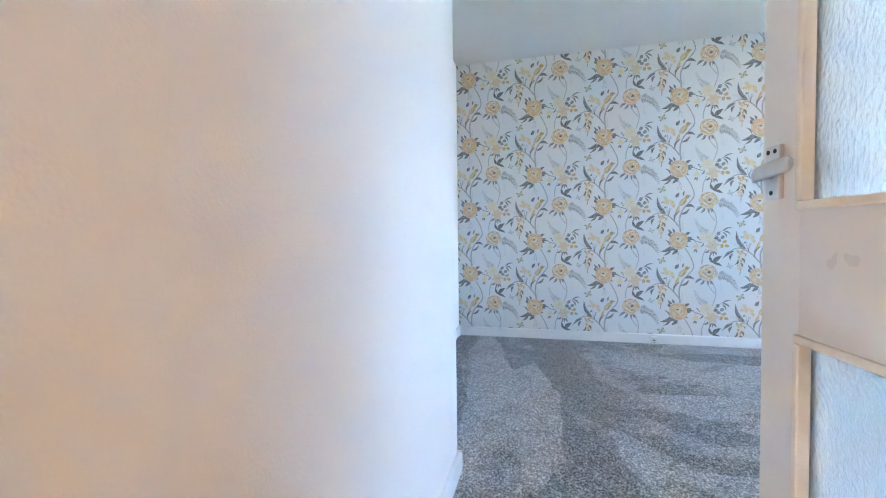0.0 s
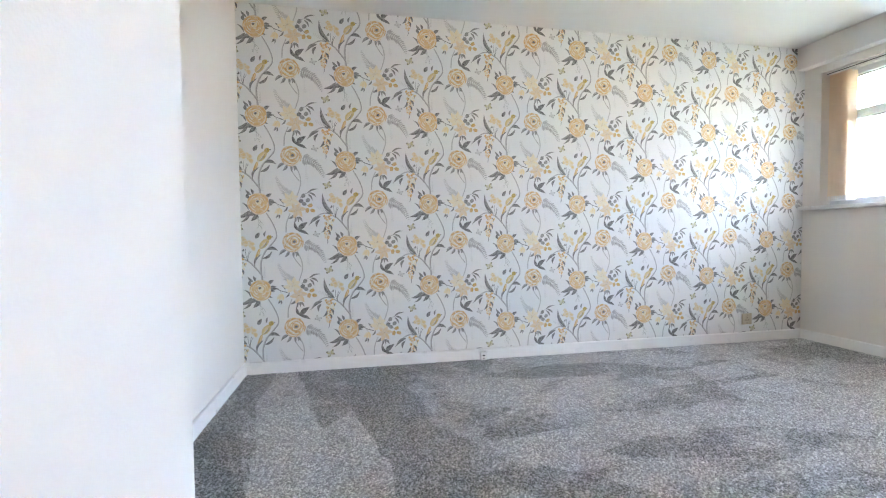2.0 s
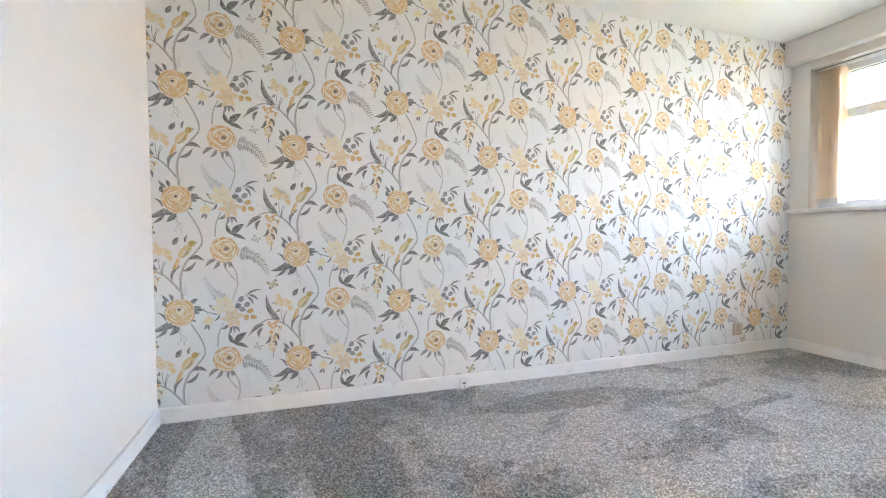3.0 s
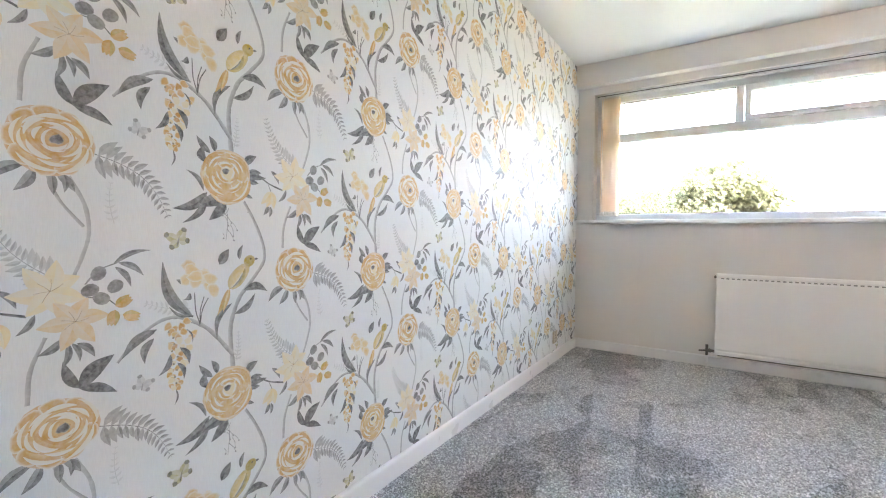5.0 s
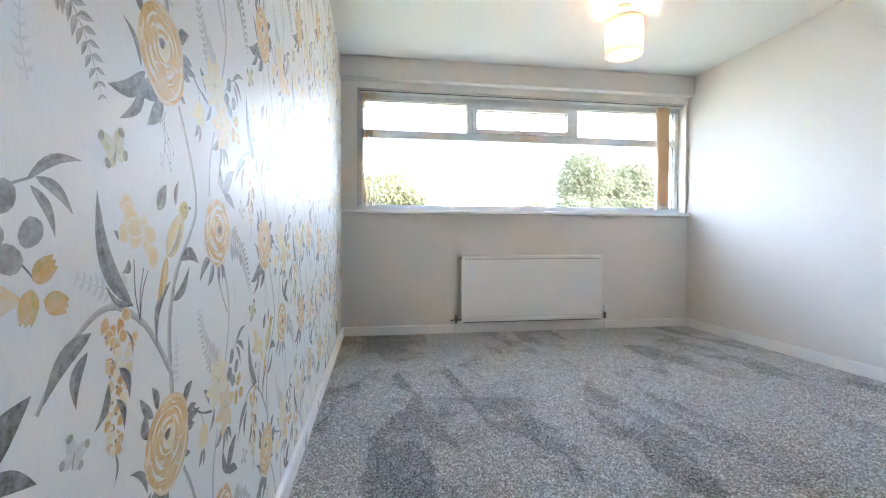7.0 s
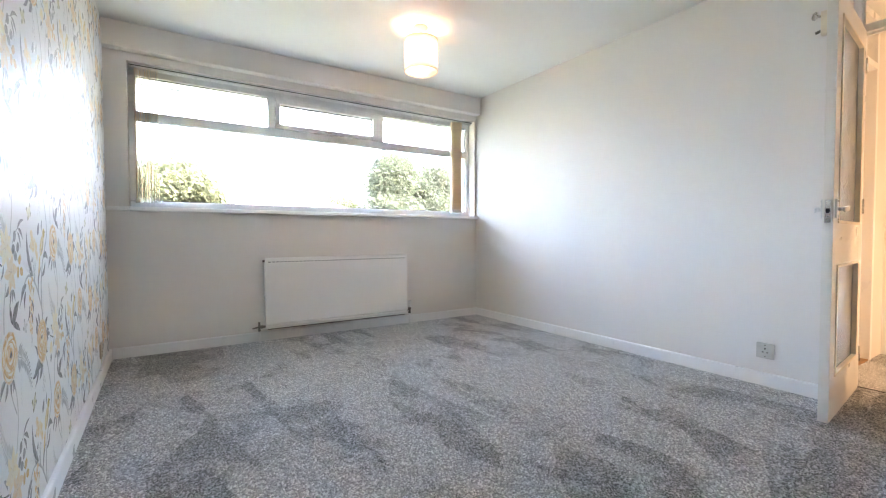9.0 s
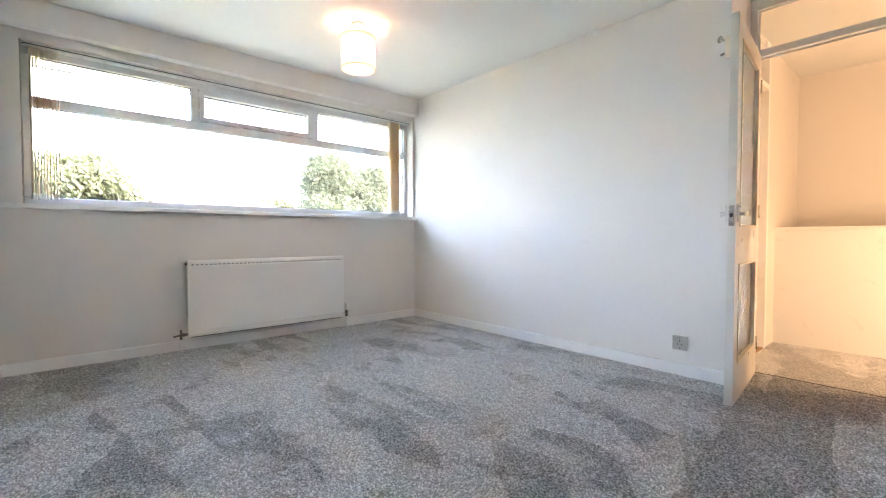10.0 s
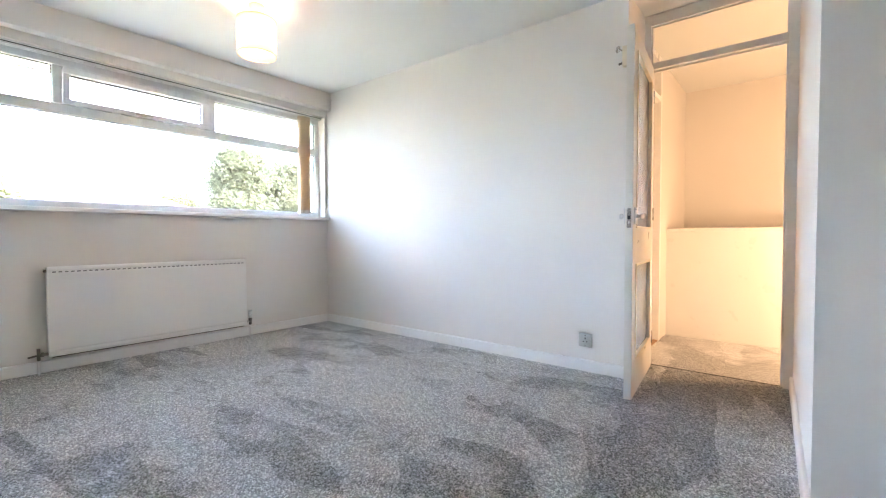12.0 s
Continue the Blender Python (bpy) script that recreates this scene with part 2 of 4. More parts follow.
def lathe(bm, profile, centre, segments=32, axis="z"):
    """Turns (radius, height) pairs round an axis through centre."""
    rings = []
    for r, h in profile:
        ring = []
        for i in range(segments):
            a = 2 * math.pi * i / segments
            c, s = r * math.cos(a), r * math.sin(a)
            p = {"z": (c, s, h), "y": (c, h, s), "x": (h, c, s)}[axis]
            ring.append(bm.verts.new(Vector(centre) + Vector(p)))
        rings.append(ring)
    for lo, hi in zip(rings, rings[1:]):
        for i in range(segments):
            f = bm.faces.new((lo[i], lo[(i + 1) % segments], hi[(i + 1) % segments], hi[i]))
            f.smooth = True
    return bm


def prism(bm, outline, z0, z1):
    lo = [bm.verts.new((x, y, z0)) for x, y in outline]
    hi = [bm.verts.new((x, y, z1)) for x, y in outline]
    bm.faces.new(lo[::-1])
    bm.faces.new(hi)
    for i in range(len(outline)):
        j = (i + 1) % len(outline)
        bm.faces.new((lo[i], lo[j], hi[j], hi[i]))
    bmesh.ops.recalc_face_normals(bm, faces=bm.faces[:])
    return bm


def mesh_from(name, bm, material):
    bmesh.ops.recalc_face_normals(bm, faces=bm.faces[:])
    me = bpy.data.meshes.new(name)
    bm.to_mesh(me)
    bm.free()
    me.materials.append(material)
    return me


def part(name, bm, material, parent, label=""):
    ob = new(name, mesh_from(name, bm, material))
    ob.parent = parent
    return tagged(ob, label)


def thing(name, label, category, group="", kind="", at=(0, 0, 0)):
    ob = new(name)
    ob.empty_display_size = 0.05
    ob.location = at
    return tagged(ob, label, category, group, kind)


def solid(name, bm, material, label, category, kind="structure"):
    return tagged(new(name, mesh_from(name, bm, material)), label, category, "", kind)


# ---- the shell of the room ----
H = 2.285
WEST, SOUTH = -4.19, -3.147
CORNER = (-3.742, -2.111)
DOOR_Y0, DOOR_Y1 = -3.51, -3.56
JAMB_L, JAMB_R = -2.952, -3.658
LAND_X, LAND_Y, FAR_Y = -2.835, -4.60, -5.38

floor = solid("floor", box(bmesh.new(), -5.1, 0.0, DOOR_Y1 + 0.012, 0.0, -0.1, 0.0), carpet, "mottled grey twist-pile carpet with vacuum-mark shading in its colour", "floor")
solid("floor_landing", box(bmesh.new(), -5.1, LAND_X, LAND_Y, DOOR_Y1, -0.1, -0.002), carpet, "grey carpet on the landing outside the bedroom", "floor")
solid("ceiling", box(bmesh.new(), -5.1, 0.3, -5.5, 0.1, H, H + 0.1), ceiling_paint, "smooth white painted ceiling", "ceiling")

wall_north = solid("wall_north", box(bmesh.new(), WEST - 0.1, 0.3, 0.001, 0.1, -0.1, H), wall_paint, "wall hung with floral wallpaper", "wall")

WY0, WY1, WZ0, WZ1 = -0.131, -3.122, 1.05, 2.055
bm = bmesh.new()
box(bm, 0.0, 0.3, -3.3, 0.0, -3.0, WZ0 - 0.03)
box(bm, 0.0, 0.3, -3.3, 0.0, WZ1, H)
box(bm, 0.0, 0.3, WY0, 0.0, WZ0 - 0.03, WZ1)
box(bm, 0.0, 0.3, -3.3, WY1, WZ0 - 0.03, WZ1)
solid("wall_east", bm, wall_paint, "off-white painted wall with the wide window", "wall")
solid("wall_south", box(bmesh.new(), -2.915, 0.0, SOUTH - 0.1, SOUTH, -0.1, H), wall_paint, "plain off-white painted wall", "wall")
solid("wall_door_return", box(bmesh.new(), -2.915, -2.815, DOOR_Y1, SOUTH - 0.1, -0.1, H), wall_paint, "off-white wall return beside the door", "wall")
solid("wall_west", box(bmesh.new(), WEST - 0.1, WEST, CORNER[1], 0.0, -0.1, H), wall_paint, "plain off-white painted wall", "wall")
solid("wall_closet", prism(bmesh.new(), [CORNER, (WEST - 0.9, CORNER[1]), (WEST - 0.9, DOOR_Y1), (-3.702, DOOR_Y1), (-3.702, DOOR_Y0)], -0.1, H),
      wall_paint, "off-white boxed-out wall beside the doorway", "wall")

# landing outside the door
bm = bmesh.new()
D2A, D2B = -3.70, -4.33
box(bm, LAND_X, LAND_X + 0.1, D2A, DOOR_Y1, -0.1, H)
box(bm, LAND_X, LAND_X + 0.1, FAR_Y, D2B, -0.1, H)
solid("wall_landing_east", bm, wall_paint, "off-white landing wall with a doorway", "wall")
solid("wall_landing_far", box(bmesh.new(), -5.1, LAND_X + 0.1, FAR_Y - 0.1, FAR_Y, -2.7, H), wall_paint, "warmly lit stairwell wall", "wall")
solid("wall_landing_west", box(bmesh.new(), -5.2, -5.1, FAR_Y - 0.1, CORNER[1], -2.7, H), wall_paint, "plain landing wall", "wall")
solid("wall_stairwell_low", box(bmesh.new(), LAND_X, LAND_X + 0.1, FAR_Y, LAND_Y, -2.7, -0.1), wall_paint, "plain stairwell wall", "wall")
solid("floor_stairwell", box(bmesh.new(), -5.1, LAND_X, FAR_Y, LAND_Y, -2.8, -2.7), carpet, "floor at the foot of the stairwell", "floor")
bm = box(bmesh.new(), -5.1, LAND_X, LAND_Y - 0.07, LAND_Y, -2.7, 0.895)
solid("wall_balustrade", bm, gloss_white, "low white boarded stairwell balustrade wall", "wall")
solid("trim_balustrade_cap", box(bmesh.new(), -5.1, LAND_X - 0.002, LAND_Y - 0.085, LAND_Y + 0.018, 0.895, 0.922, 0.004), gloss_white, "white gloss capping on the balustrade", "trim")


# ---- skirting ----
def skirting(name, a, b, height=0.074, depth=0.016):
    """A board with a rounded top along the line a-b; the room lies to the left of a-b."""
    a, b = Vector((*a, 0)), Vector((*b, 0))
    along = (b - a).normalized()
    inward = Vector((-along.y, along.x, 0))
    profile = ((0, -0.004), (depth, -0.004), (depth, height - 0.008), (depth - 0.003, height - 0.002), (depth - 0.007, height), (0, height))
    bm = bmesh.new()
    ends = [[bm.verts.new(p + inward * d + Vector((0, 0, h))) for d, h in profile] for p in (a, b)]
    for i in range(len(profile)):
        j = (i + 1) % len(profile)
        bm.faces.new((ends[0][i], ends[1][i], ends[1][j], ends[0][j]))
    bm.faces.new(ends[0])
    bm.faces.new(ends[1][::-1])
    return solid(name, bm, gloss_white, "white gloss painted skirting board", "skirting")


skirting("baseboard_north", (-0.0, 0.0), (WEST, 0.0))
skirting("baseboard_east", (0.0, SOUTH), (0.0, -0.016))
skirting("baseboard_south", (-2.915, SOUTH), (-0.016, SOUTH))
skirting("baseboard_west", (WEST, -0.016), (WEST, CORNER[1]))
skirting("baseboard_closet_north", (WEST + 0.016, CORNER[1]), (CORNER[0] + 0.016, CORNER[1]))
skirting("baseboard_closet_east", (CORNER[0], CORNER[1]), (-3.702, DOOR_Y0))

# boxed beam over the window
bm = box(bmesh.new(), -0.078, 0.0, SOUTH + 0.001, -0.002, 2.112, H - 0.001, 0.004)
solid("trim_pelmet", bm, wall_paint, "off-white boxed pelmet above the window", "pelmet")
bm = box(bmesh.new(), -0.046, 0.10, WY1, WY0, 1.022, 1.05, 0.004)
box(bm, -0.046, 0.0, SOUTH + 0.002, WY1 - 0.0005, 1.022, 1.05, 0.004)
box(bm, -0.046, 0.0, WY0 + 0.0005, -0.004, 1.022, 1.05, 0.004)
solid("trim_window_sill", bm, gloss_white, "white gloss window board", "window sill")


# ---- window ----
def build_window():
    w = thing("window_1", "wide white window with three top lights", "window", kind="structure", at=(0.13, -1.6, 1.05))
    off = Matrix.Translation((-0.13, 1.6, -1.05))

    def add(name, bm, mat, parent=w, label=""):
        bm.transform(off)
        return part(name, bm, mat, parent, label)
    x0, x1, bev = 0.10, 0.165, 0.006
    y0, y1, z0, z1 = WY0, WY1, 1.05, 2.055
    add("frame_head", box(bmesh.new(), x0, x1, y1, y0, 1.99, z1, bev), upvc)
    add("frame_sill", box(bmesh.new(), x0, x1, y1, y0, z0, 1.10, bev), upvc)
    add("frame_jamb", box(bmesh.new(), x0, x1, y0 - 0.044, y0, 1.10, 1.99, bev), upvc)
    add("frame_jamb", box(bmesh.new(), x0, x1, y1, y1 + 0.044, 1.10, 1.99, bev), upvc)
    add("transom", box(bmesh.new(), x0, x1, y1 + 0.044, y0 - 0.044, 1.676, 1.740, bev), upvc)
    for a, b in ((-1.126, -1.076), (-2.108, -2.050)):
        add("mullion", box(bmesh.new(), x0, x1, a, b, 1.740, 1.99, bev), upvc)
    sash = bmesh.new()
    sy0, sy1, sz0, sz1 = -2.048, -1.128, 1.742, 1.988
    box(sash, x0 - 0.014, 0.15, sy0, sy1, sz0, sz0 + 0.036, 0.005)
    box(sash, x0 - 0.014, 0.15, sy0, sy1, sz1 - 0.044, sz1, 0.005)
    box(sash, x0 - 0.014, 0.15, sy0, sy0 + 0.048, sz0 + 0.036, sz1 - 0.044, 0.005)
    box(sash, x0 - 0.014, 0.15, sy1 - 0.036, sy1, sz0 + 0.036, sz1 - 0.044, 0.005)
    s = add("sash", sash, upvc, w, "white top-hung opening sash")
    hb = box(bmesh.new(), 0.066, 0.086, -1.60, -1.57, 1.748, 1.766, 0.004)
    box(hb, 0.058, 0.07, -1.64, -1.53, 1.752, 1.762, 0.004)
    bmesh.ops.transform(hb, matrix=off, verts=hb.verts[:])
    part("handle", hb, plastic_grey, s, "grey casement handle")
    panes = ((y1 + 0.044, y0 - 0.044, 1.10, 1.676), (-1.076, y0 - 0.044, 1.74, 1.99), (y1 + 0.044, -2.108, 1.74, 1.99), (sy0 + 0.048, sy1 - 0.036, sz0 + 0.036, sz1 - 0.044))
    for a, b, c, d in panes:
        p = add("pane", box(bmesh.new(), 0.128, 0.134, a, b, c, d), clear_glass)
        p.visible_shadow = False
        gasket = bmesh.new()
        for q in ((a, b, c, c + 0.005), (a, b, d - 0.005, d), (a, a + 0.005, c + 0.005, d - 0.005), (b - 0.005, b, c + 0.005, d - 0.005)):
            box(gasket, 0.118, 0.127, *q)
        add("gasket", gasket, dark, w, "thin dark glazing gasket")


build_window()


# ---- vertical blind drawn to both sides ----
def build_blind():
    b = thing("vertical_blind", "beige fabric vertical blind drawn open to both sides", "blind", at=(0.05, -1.6, 2.03))
    off = Matrix.Translation((-0.05, 1.6, -2.03))
    rail = bmesh.new()
    box(rail, 0.030, 0.044, WY1 + 0.01, WY0 - 0.01, 2.028, 2.0548, 0.002)
    box(rail, 0.058, 0.072, WY1 + 0.01, WY0 - 0.01, 2.028, 2.0548, 0.002)
    box(rail, 0.044, 0.058, WY1 + 0.01, WY0 - 0.01, 2.046, 2.0546)
    rail.transform(off)
    # black strip on the rail's face in place of the shade in its slot
    slot = box(bmesh.new(), 0.0285, 0.0305, WY1 + 0.012, WY0 - 0.012, 2.0385, 2.0435)
    slot.transform(off)
    part("rail_slot_shade", slot, dark, b, "black strip put in for the slot's shade along the head rail")
    part("head_rail", rail, track_metal, b, "white slotted head rail")
    rng = random.Random(4)

    def vane(y, turn):
        z0, z1 = 1.088 + rng.uniform(-0.002, 0.002), 2.022
        hw, n = 0.0445, 6
        bm = bmesh.new()
        m = Matrix.Translation((0.051, y, 0)) @ Matrix.Rotation(turn, 4, "Z")
        rows = []
        for z in (z0, z0 + 0.3, z0 + 0.62, z1):
            row = []
            for i in range(n + 1):
                u = -1 + 2 * i / n
                row.append([bm.verts.new(m @ Vector((u * hw, 0.003 * (1 - u * u) + s, z))) for s in (-0.0003, 0.0003)])
            rows.append(row)
        for r0, r1 in zip(rows, rows[1:]):
            for i in range(n):
                for s in (0, 1):
                    bm.faces.new((r0[i][s], r0[i + 1][s], r1[i + 1][s], r1[i][s])).smooth = True
        bm.transform(off)
        v = part("vane", bm, vane_cloth, b)
        weight = bmesh.new()
        box(weight, -hw + 0.002, hw - 0.002, -0.0016, 0.0046, z0 - 0.004, z0 + 0.03, 0.001)
        weight.transform(off @ m)
        part("weight", weight, plastic_white, v, "white bottom weight")
        hook = bmesh.new()
        box(hook, -0.006, 0.006, -0.001, 0.001, z1 - 0.01, 2.03)
        hook.transform(off @ m)
        part("hanger", hook, plastic_white, v)
    vane(-0.176, 0.16)
    vane(-0.190, 0.10)
    for i in range(8):
        vane(-0.204 - 0.0145 * i - rng.uniform(0, 0.003), rng.uniform(-0.05, 0.03))
    for i in range(7):
        vane(-2.962 + 0.0135 * i + rng.uniform(0, 0.002), rng.uniform(-0.05, 0.05))
    vane(-2.862, -0.35)
    for ys in (-0.18, -2.96):
        s = -1 if ys > -1 else 1
        for x in (0.0095, 0.0925):
            chain = tube(bmesh.new(), [(x, ys, 1.10), (x, ys + s * 0.06, 1.094), (x, ys + s * 0.12, 1.10)], 0.0012, 6)
            chain.transform(off)
            part("bottom_chain", chain, plastic_white, b, "thin white linking chain")


build_blind()


# ---- radiator ----
def build_radiator():
    r = thing("radiator", "white enamelled single-panel radiator under the window", "radiator", at=(-0.05, -1.63, 0.1))
    off = Matrix.Translation((0.05, 1.63, -0.1))
    ya, yb, z0, z1, xf, xb = -2.263, -0.995, 0.104, 0.672, -0.080, -0.052

    def add(name, bm, mat, parent=r, label=""):
        bm.transform(off)
        return part(name, bm, mat, parent, label)
    body = bmesh.new()
    profile = [(xb, z0 + 0.006), (xf + 0.006, z0), (xf, z0 + 0.008), (xf, z0 + 0.024), (xf + 0.004, z0 + 0.030), (xf + 0.004, z0 + 0.036), (xf, z0 + 0.042), (xf, z1 - 0.05)]
    profile += [(xf + 0.002, z1 - 0.038), (xf + 0.002, z1 - 0.03), (xf, z1 - 0.02), (xf + 0.004, z1 - 0.006), (xf + 0.012, z1), (xb, z1 - 0.004)]
    ends = [[body.verts.new((x, y, z)) for x, z in profile] for y in (ya + 0.008, yb - 0.008)]
    for i in range(len(profile)):
        j = (i + 1) % len(profile)
        body.faces.new((ends[0][i], ends[1][i], ends[1][j], ends[0][j]))
    body.faces.new(ends[0])
    body.faces.new(ends[1][::-1])
    add("panel", body, enamel)
    for a, b in ((ya, ya + 0.009), (yb - 0.009, yb)):
        add("end_cap", box(bmesh.new(), xf + 0.001, xb + 0.01, a, b, z0 + 0.003, z1 - 0.003, 0.003), enamel)
    # shade of the pressed slots, put on as grey blocks proud of the panel
    slots, n = bmesh.new(), 40
    for i in range(n):
        y = ya + 0.035 + (yb - ya - 0.07) * i / (n - 1)
        box(slots, xf + 0.0005, xf + 0.004, y - 0.0085, y + 0.0085, z1 - 0.0385, z1 - 0.0305)
    add("vent_slot_shade", slots, slot_shade, r, "row of short grey blocks coloured as the shade in pressed slots")
    add("seam", box(bmesh.new(), xf + 0.012, xb, ya + 0.02, yb - 0.02, z0 - 0.008, z0 + 0.003, 0.002), dull_metal)
    for y in (ya + 0.2, yb - 0.2):
        add("bracket", box(bmesh.new(), xb - 0.001, -0.0005, y - 0.015, y + 0.015, z0 + 0.06, z1 - 0.06), enamel)
    add("bleed_plug", rod(bmesh.new(), (-0.066, yb, z1 - 0.026), (-0.066, yb + 0.014, z1 - 0.026), 0.010, bevel=0.002), dull_metal, r, "dark bleed plug")
    # lockshield valve with cross head, next to the papered wall
    v = add("lockshield_valve", rod(bmesh.new(), (-0.066, yb, z0 + 0.022), (-0.066, yb + 0.05, z0 + 0.022), 0.010), dull_metal, r, "dull metal lockshield valve")
    bm = rod(bmesh.new(), (-0.066, yb + 0.045, z0 - 0.012), (-0.066, yb + 0.045, z0 + 0.062), 0.009)
    rod(bm, (-0.066, yb + 0.02, z0 + 0.022), (-0.066, yb + 0.034, z0 + 0.022), 0.014, segments=6)
    add("spindle", bm, dull_metal, v)
    add("tap_bar", rod(bmesh.new(), (-0.066, yb + 0.04, z0 + 0.022), (-0.066, yb + 0.095, z0 + 0.014), 0.006, bevel=0.002), dull_metal, v)
    add("pipe", tube(bmesh.new(), [(-0.066, yb + 0.045, z0 - 0.01), (-0.066, yb + 0.045, 0.0)], 0.0075), gloss_white, r, "white painted pipe tail")
    # thermostatic valve at the other end
    t = add("thermostatic_valve", rod(bmesh.new(), (-0.066, ya, z0 + 0.03), (-0.066, ya - 0.04, z0 + 0.03), 0.009), chrome, r, "thermostatic valve with a white head")
    add("valve_body", rod(rod(bmesh.new(), (-0.066, ya - 0.034, z0 + 0.0), (-0.066, ya - 0.034, z0 + 0.062), 0.012, bevel=0.002), (-0.066, ya - 0.034, z0 + 0.04), (-0.066, ya - 0.034, z0 + 0.055), 0.016, segments=6), dull_metal, t)
    head = bmesh.new()
    lathe(head, [(0.0, 0.06), (0.013, 0.06), (0.018, 0.066), (0.018, 0.088), (0.0165, 0.09), (0.0165, 0.094), (0.018, 0.096), (0.018, 0.118), (0.014, 0.124), (0.0, 0.124)], (-0.066, ya - 0.034, z0), 20)
    add("valve_head", head, plastic_white, t)
    add("pipe", tube(bmesh.new(), [(-0.066, ya - 0.034, z0), (-0.066, ya - 0.034, 0.0)], 0.0075), gloss_white, r, "white painted pipe tail")


build_radiator()


# ---- door frame and doors ----
def build_door_frame():
    f = thing("door_frame_1", "white gloss storey-height door frame with glazed fanlight", "door frame", kind="structure", at=(-3.3, -3.52, 0))
    off = Matrix.Translation((3.3, 3.52, 0))

    def add(name, bm, mat, label=""):
        bm.transform(off)
        return part(name, bm, mat, f, label)
    y0, y1 = DOOR_Y1 - 0.012, DOOR_Y0
    add("jamb", box(bmesh.new(), JAMB_L, -2.9155, y0, y1, 0.0, H - 0.001, 0.003), gloss_white)
    add("jamb", box(bmesh.new(), -3.7015, JAMB_R, y0, y1, 0.0, H - 0.001, 0.003), gloss_white)
    add("head", box(bmesh.new(), JAMB_R, JAMB_L, y0, y1, 2.215, H - 0.001, 0.003), gloss_white)
    add("transom", box(bmesh.new(), JAMB_R, JAMB_L, y0, y1, 1.935, 1.972, 0.004), gloss_white)
    add("stop", box(bmesh.new(), JAMB_L - 0.012, JAMB_L, -3.556, -3.540, 0.0, 1.935, 0.002), gloss_white)
    add("stop", box(bmesh.new(), JAMB_R, JAMB_R + 0.012, -3.556, -3.540, 0.0, 1.935, 0.002), gloss_white)
    add("stop", box(bmesh.new(), JAMB_R + 0.012, JAMB_L - 0.012, -3.556, -3.540, 1.923, 1.935, 0.002), gloss_white)
    p = add("fanlight_pane", box(bmesh.new(), JAMB_R + 0.001, JAMB_L - 0.001, -3.545, -3.541, 1.973, 2.214), clear_glass, "clear fanlight pane")
    p.visible_shadow = False
    for x0, x1, z0, z1 in ((JAMB_R, JAMB_L, 1.972, 1.982), (JAMB_R, JAMB_L, 2.205, 2.215), (JAMB_R, JAMB_R + 0.01, 1.982, 2.205), (JAMB_L - 0.01, JAMB_L, 1.982, 2.205)):
        add("glazing_bead", box(bmesh.new(), x0, x1, -3.539, -3.527, z0, z1, 0.002), gloss_white)
    add("strike_plate", box(bmesh.new(), JAMB_R + 0.0005, JAMB_R + 0.0025, -3.535, -3.515, 0.90, 1.0, 0.0005), aluminium, "small worn strike plate")
    add("bolt_keep", box(bmesh.new(), JAMB_R + 0.0005, JAMB_R + 0.012, -3.535, -3.519, 1.33, 1.39, 0.002), gloss_white, "painted-over old keep")


build_door_frame()


def framed(bm, u0, u1, z0, z1, w, y0, y1, bevel):
    """Four mitred-looking bars round an opening, in the leaf's own axes."""
    box(bm, u0, u1, y0, y1, z0, z0 + w, bevel)
    box(bm, u0, u1, y0, y1, z1 - w, z1, bevel)
    box(bm, u0, u0 + w, y0, y1, z0 + w, z1 - w, bevel)
    box(bm, u1 - w, u1, y0, y1, z0 + w, z1 - w, bevel)
    return bm


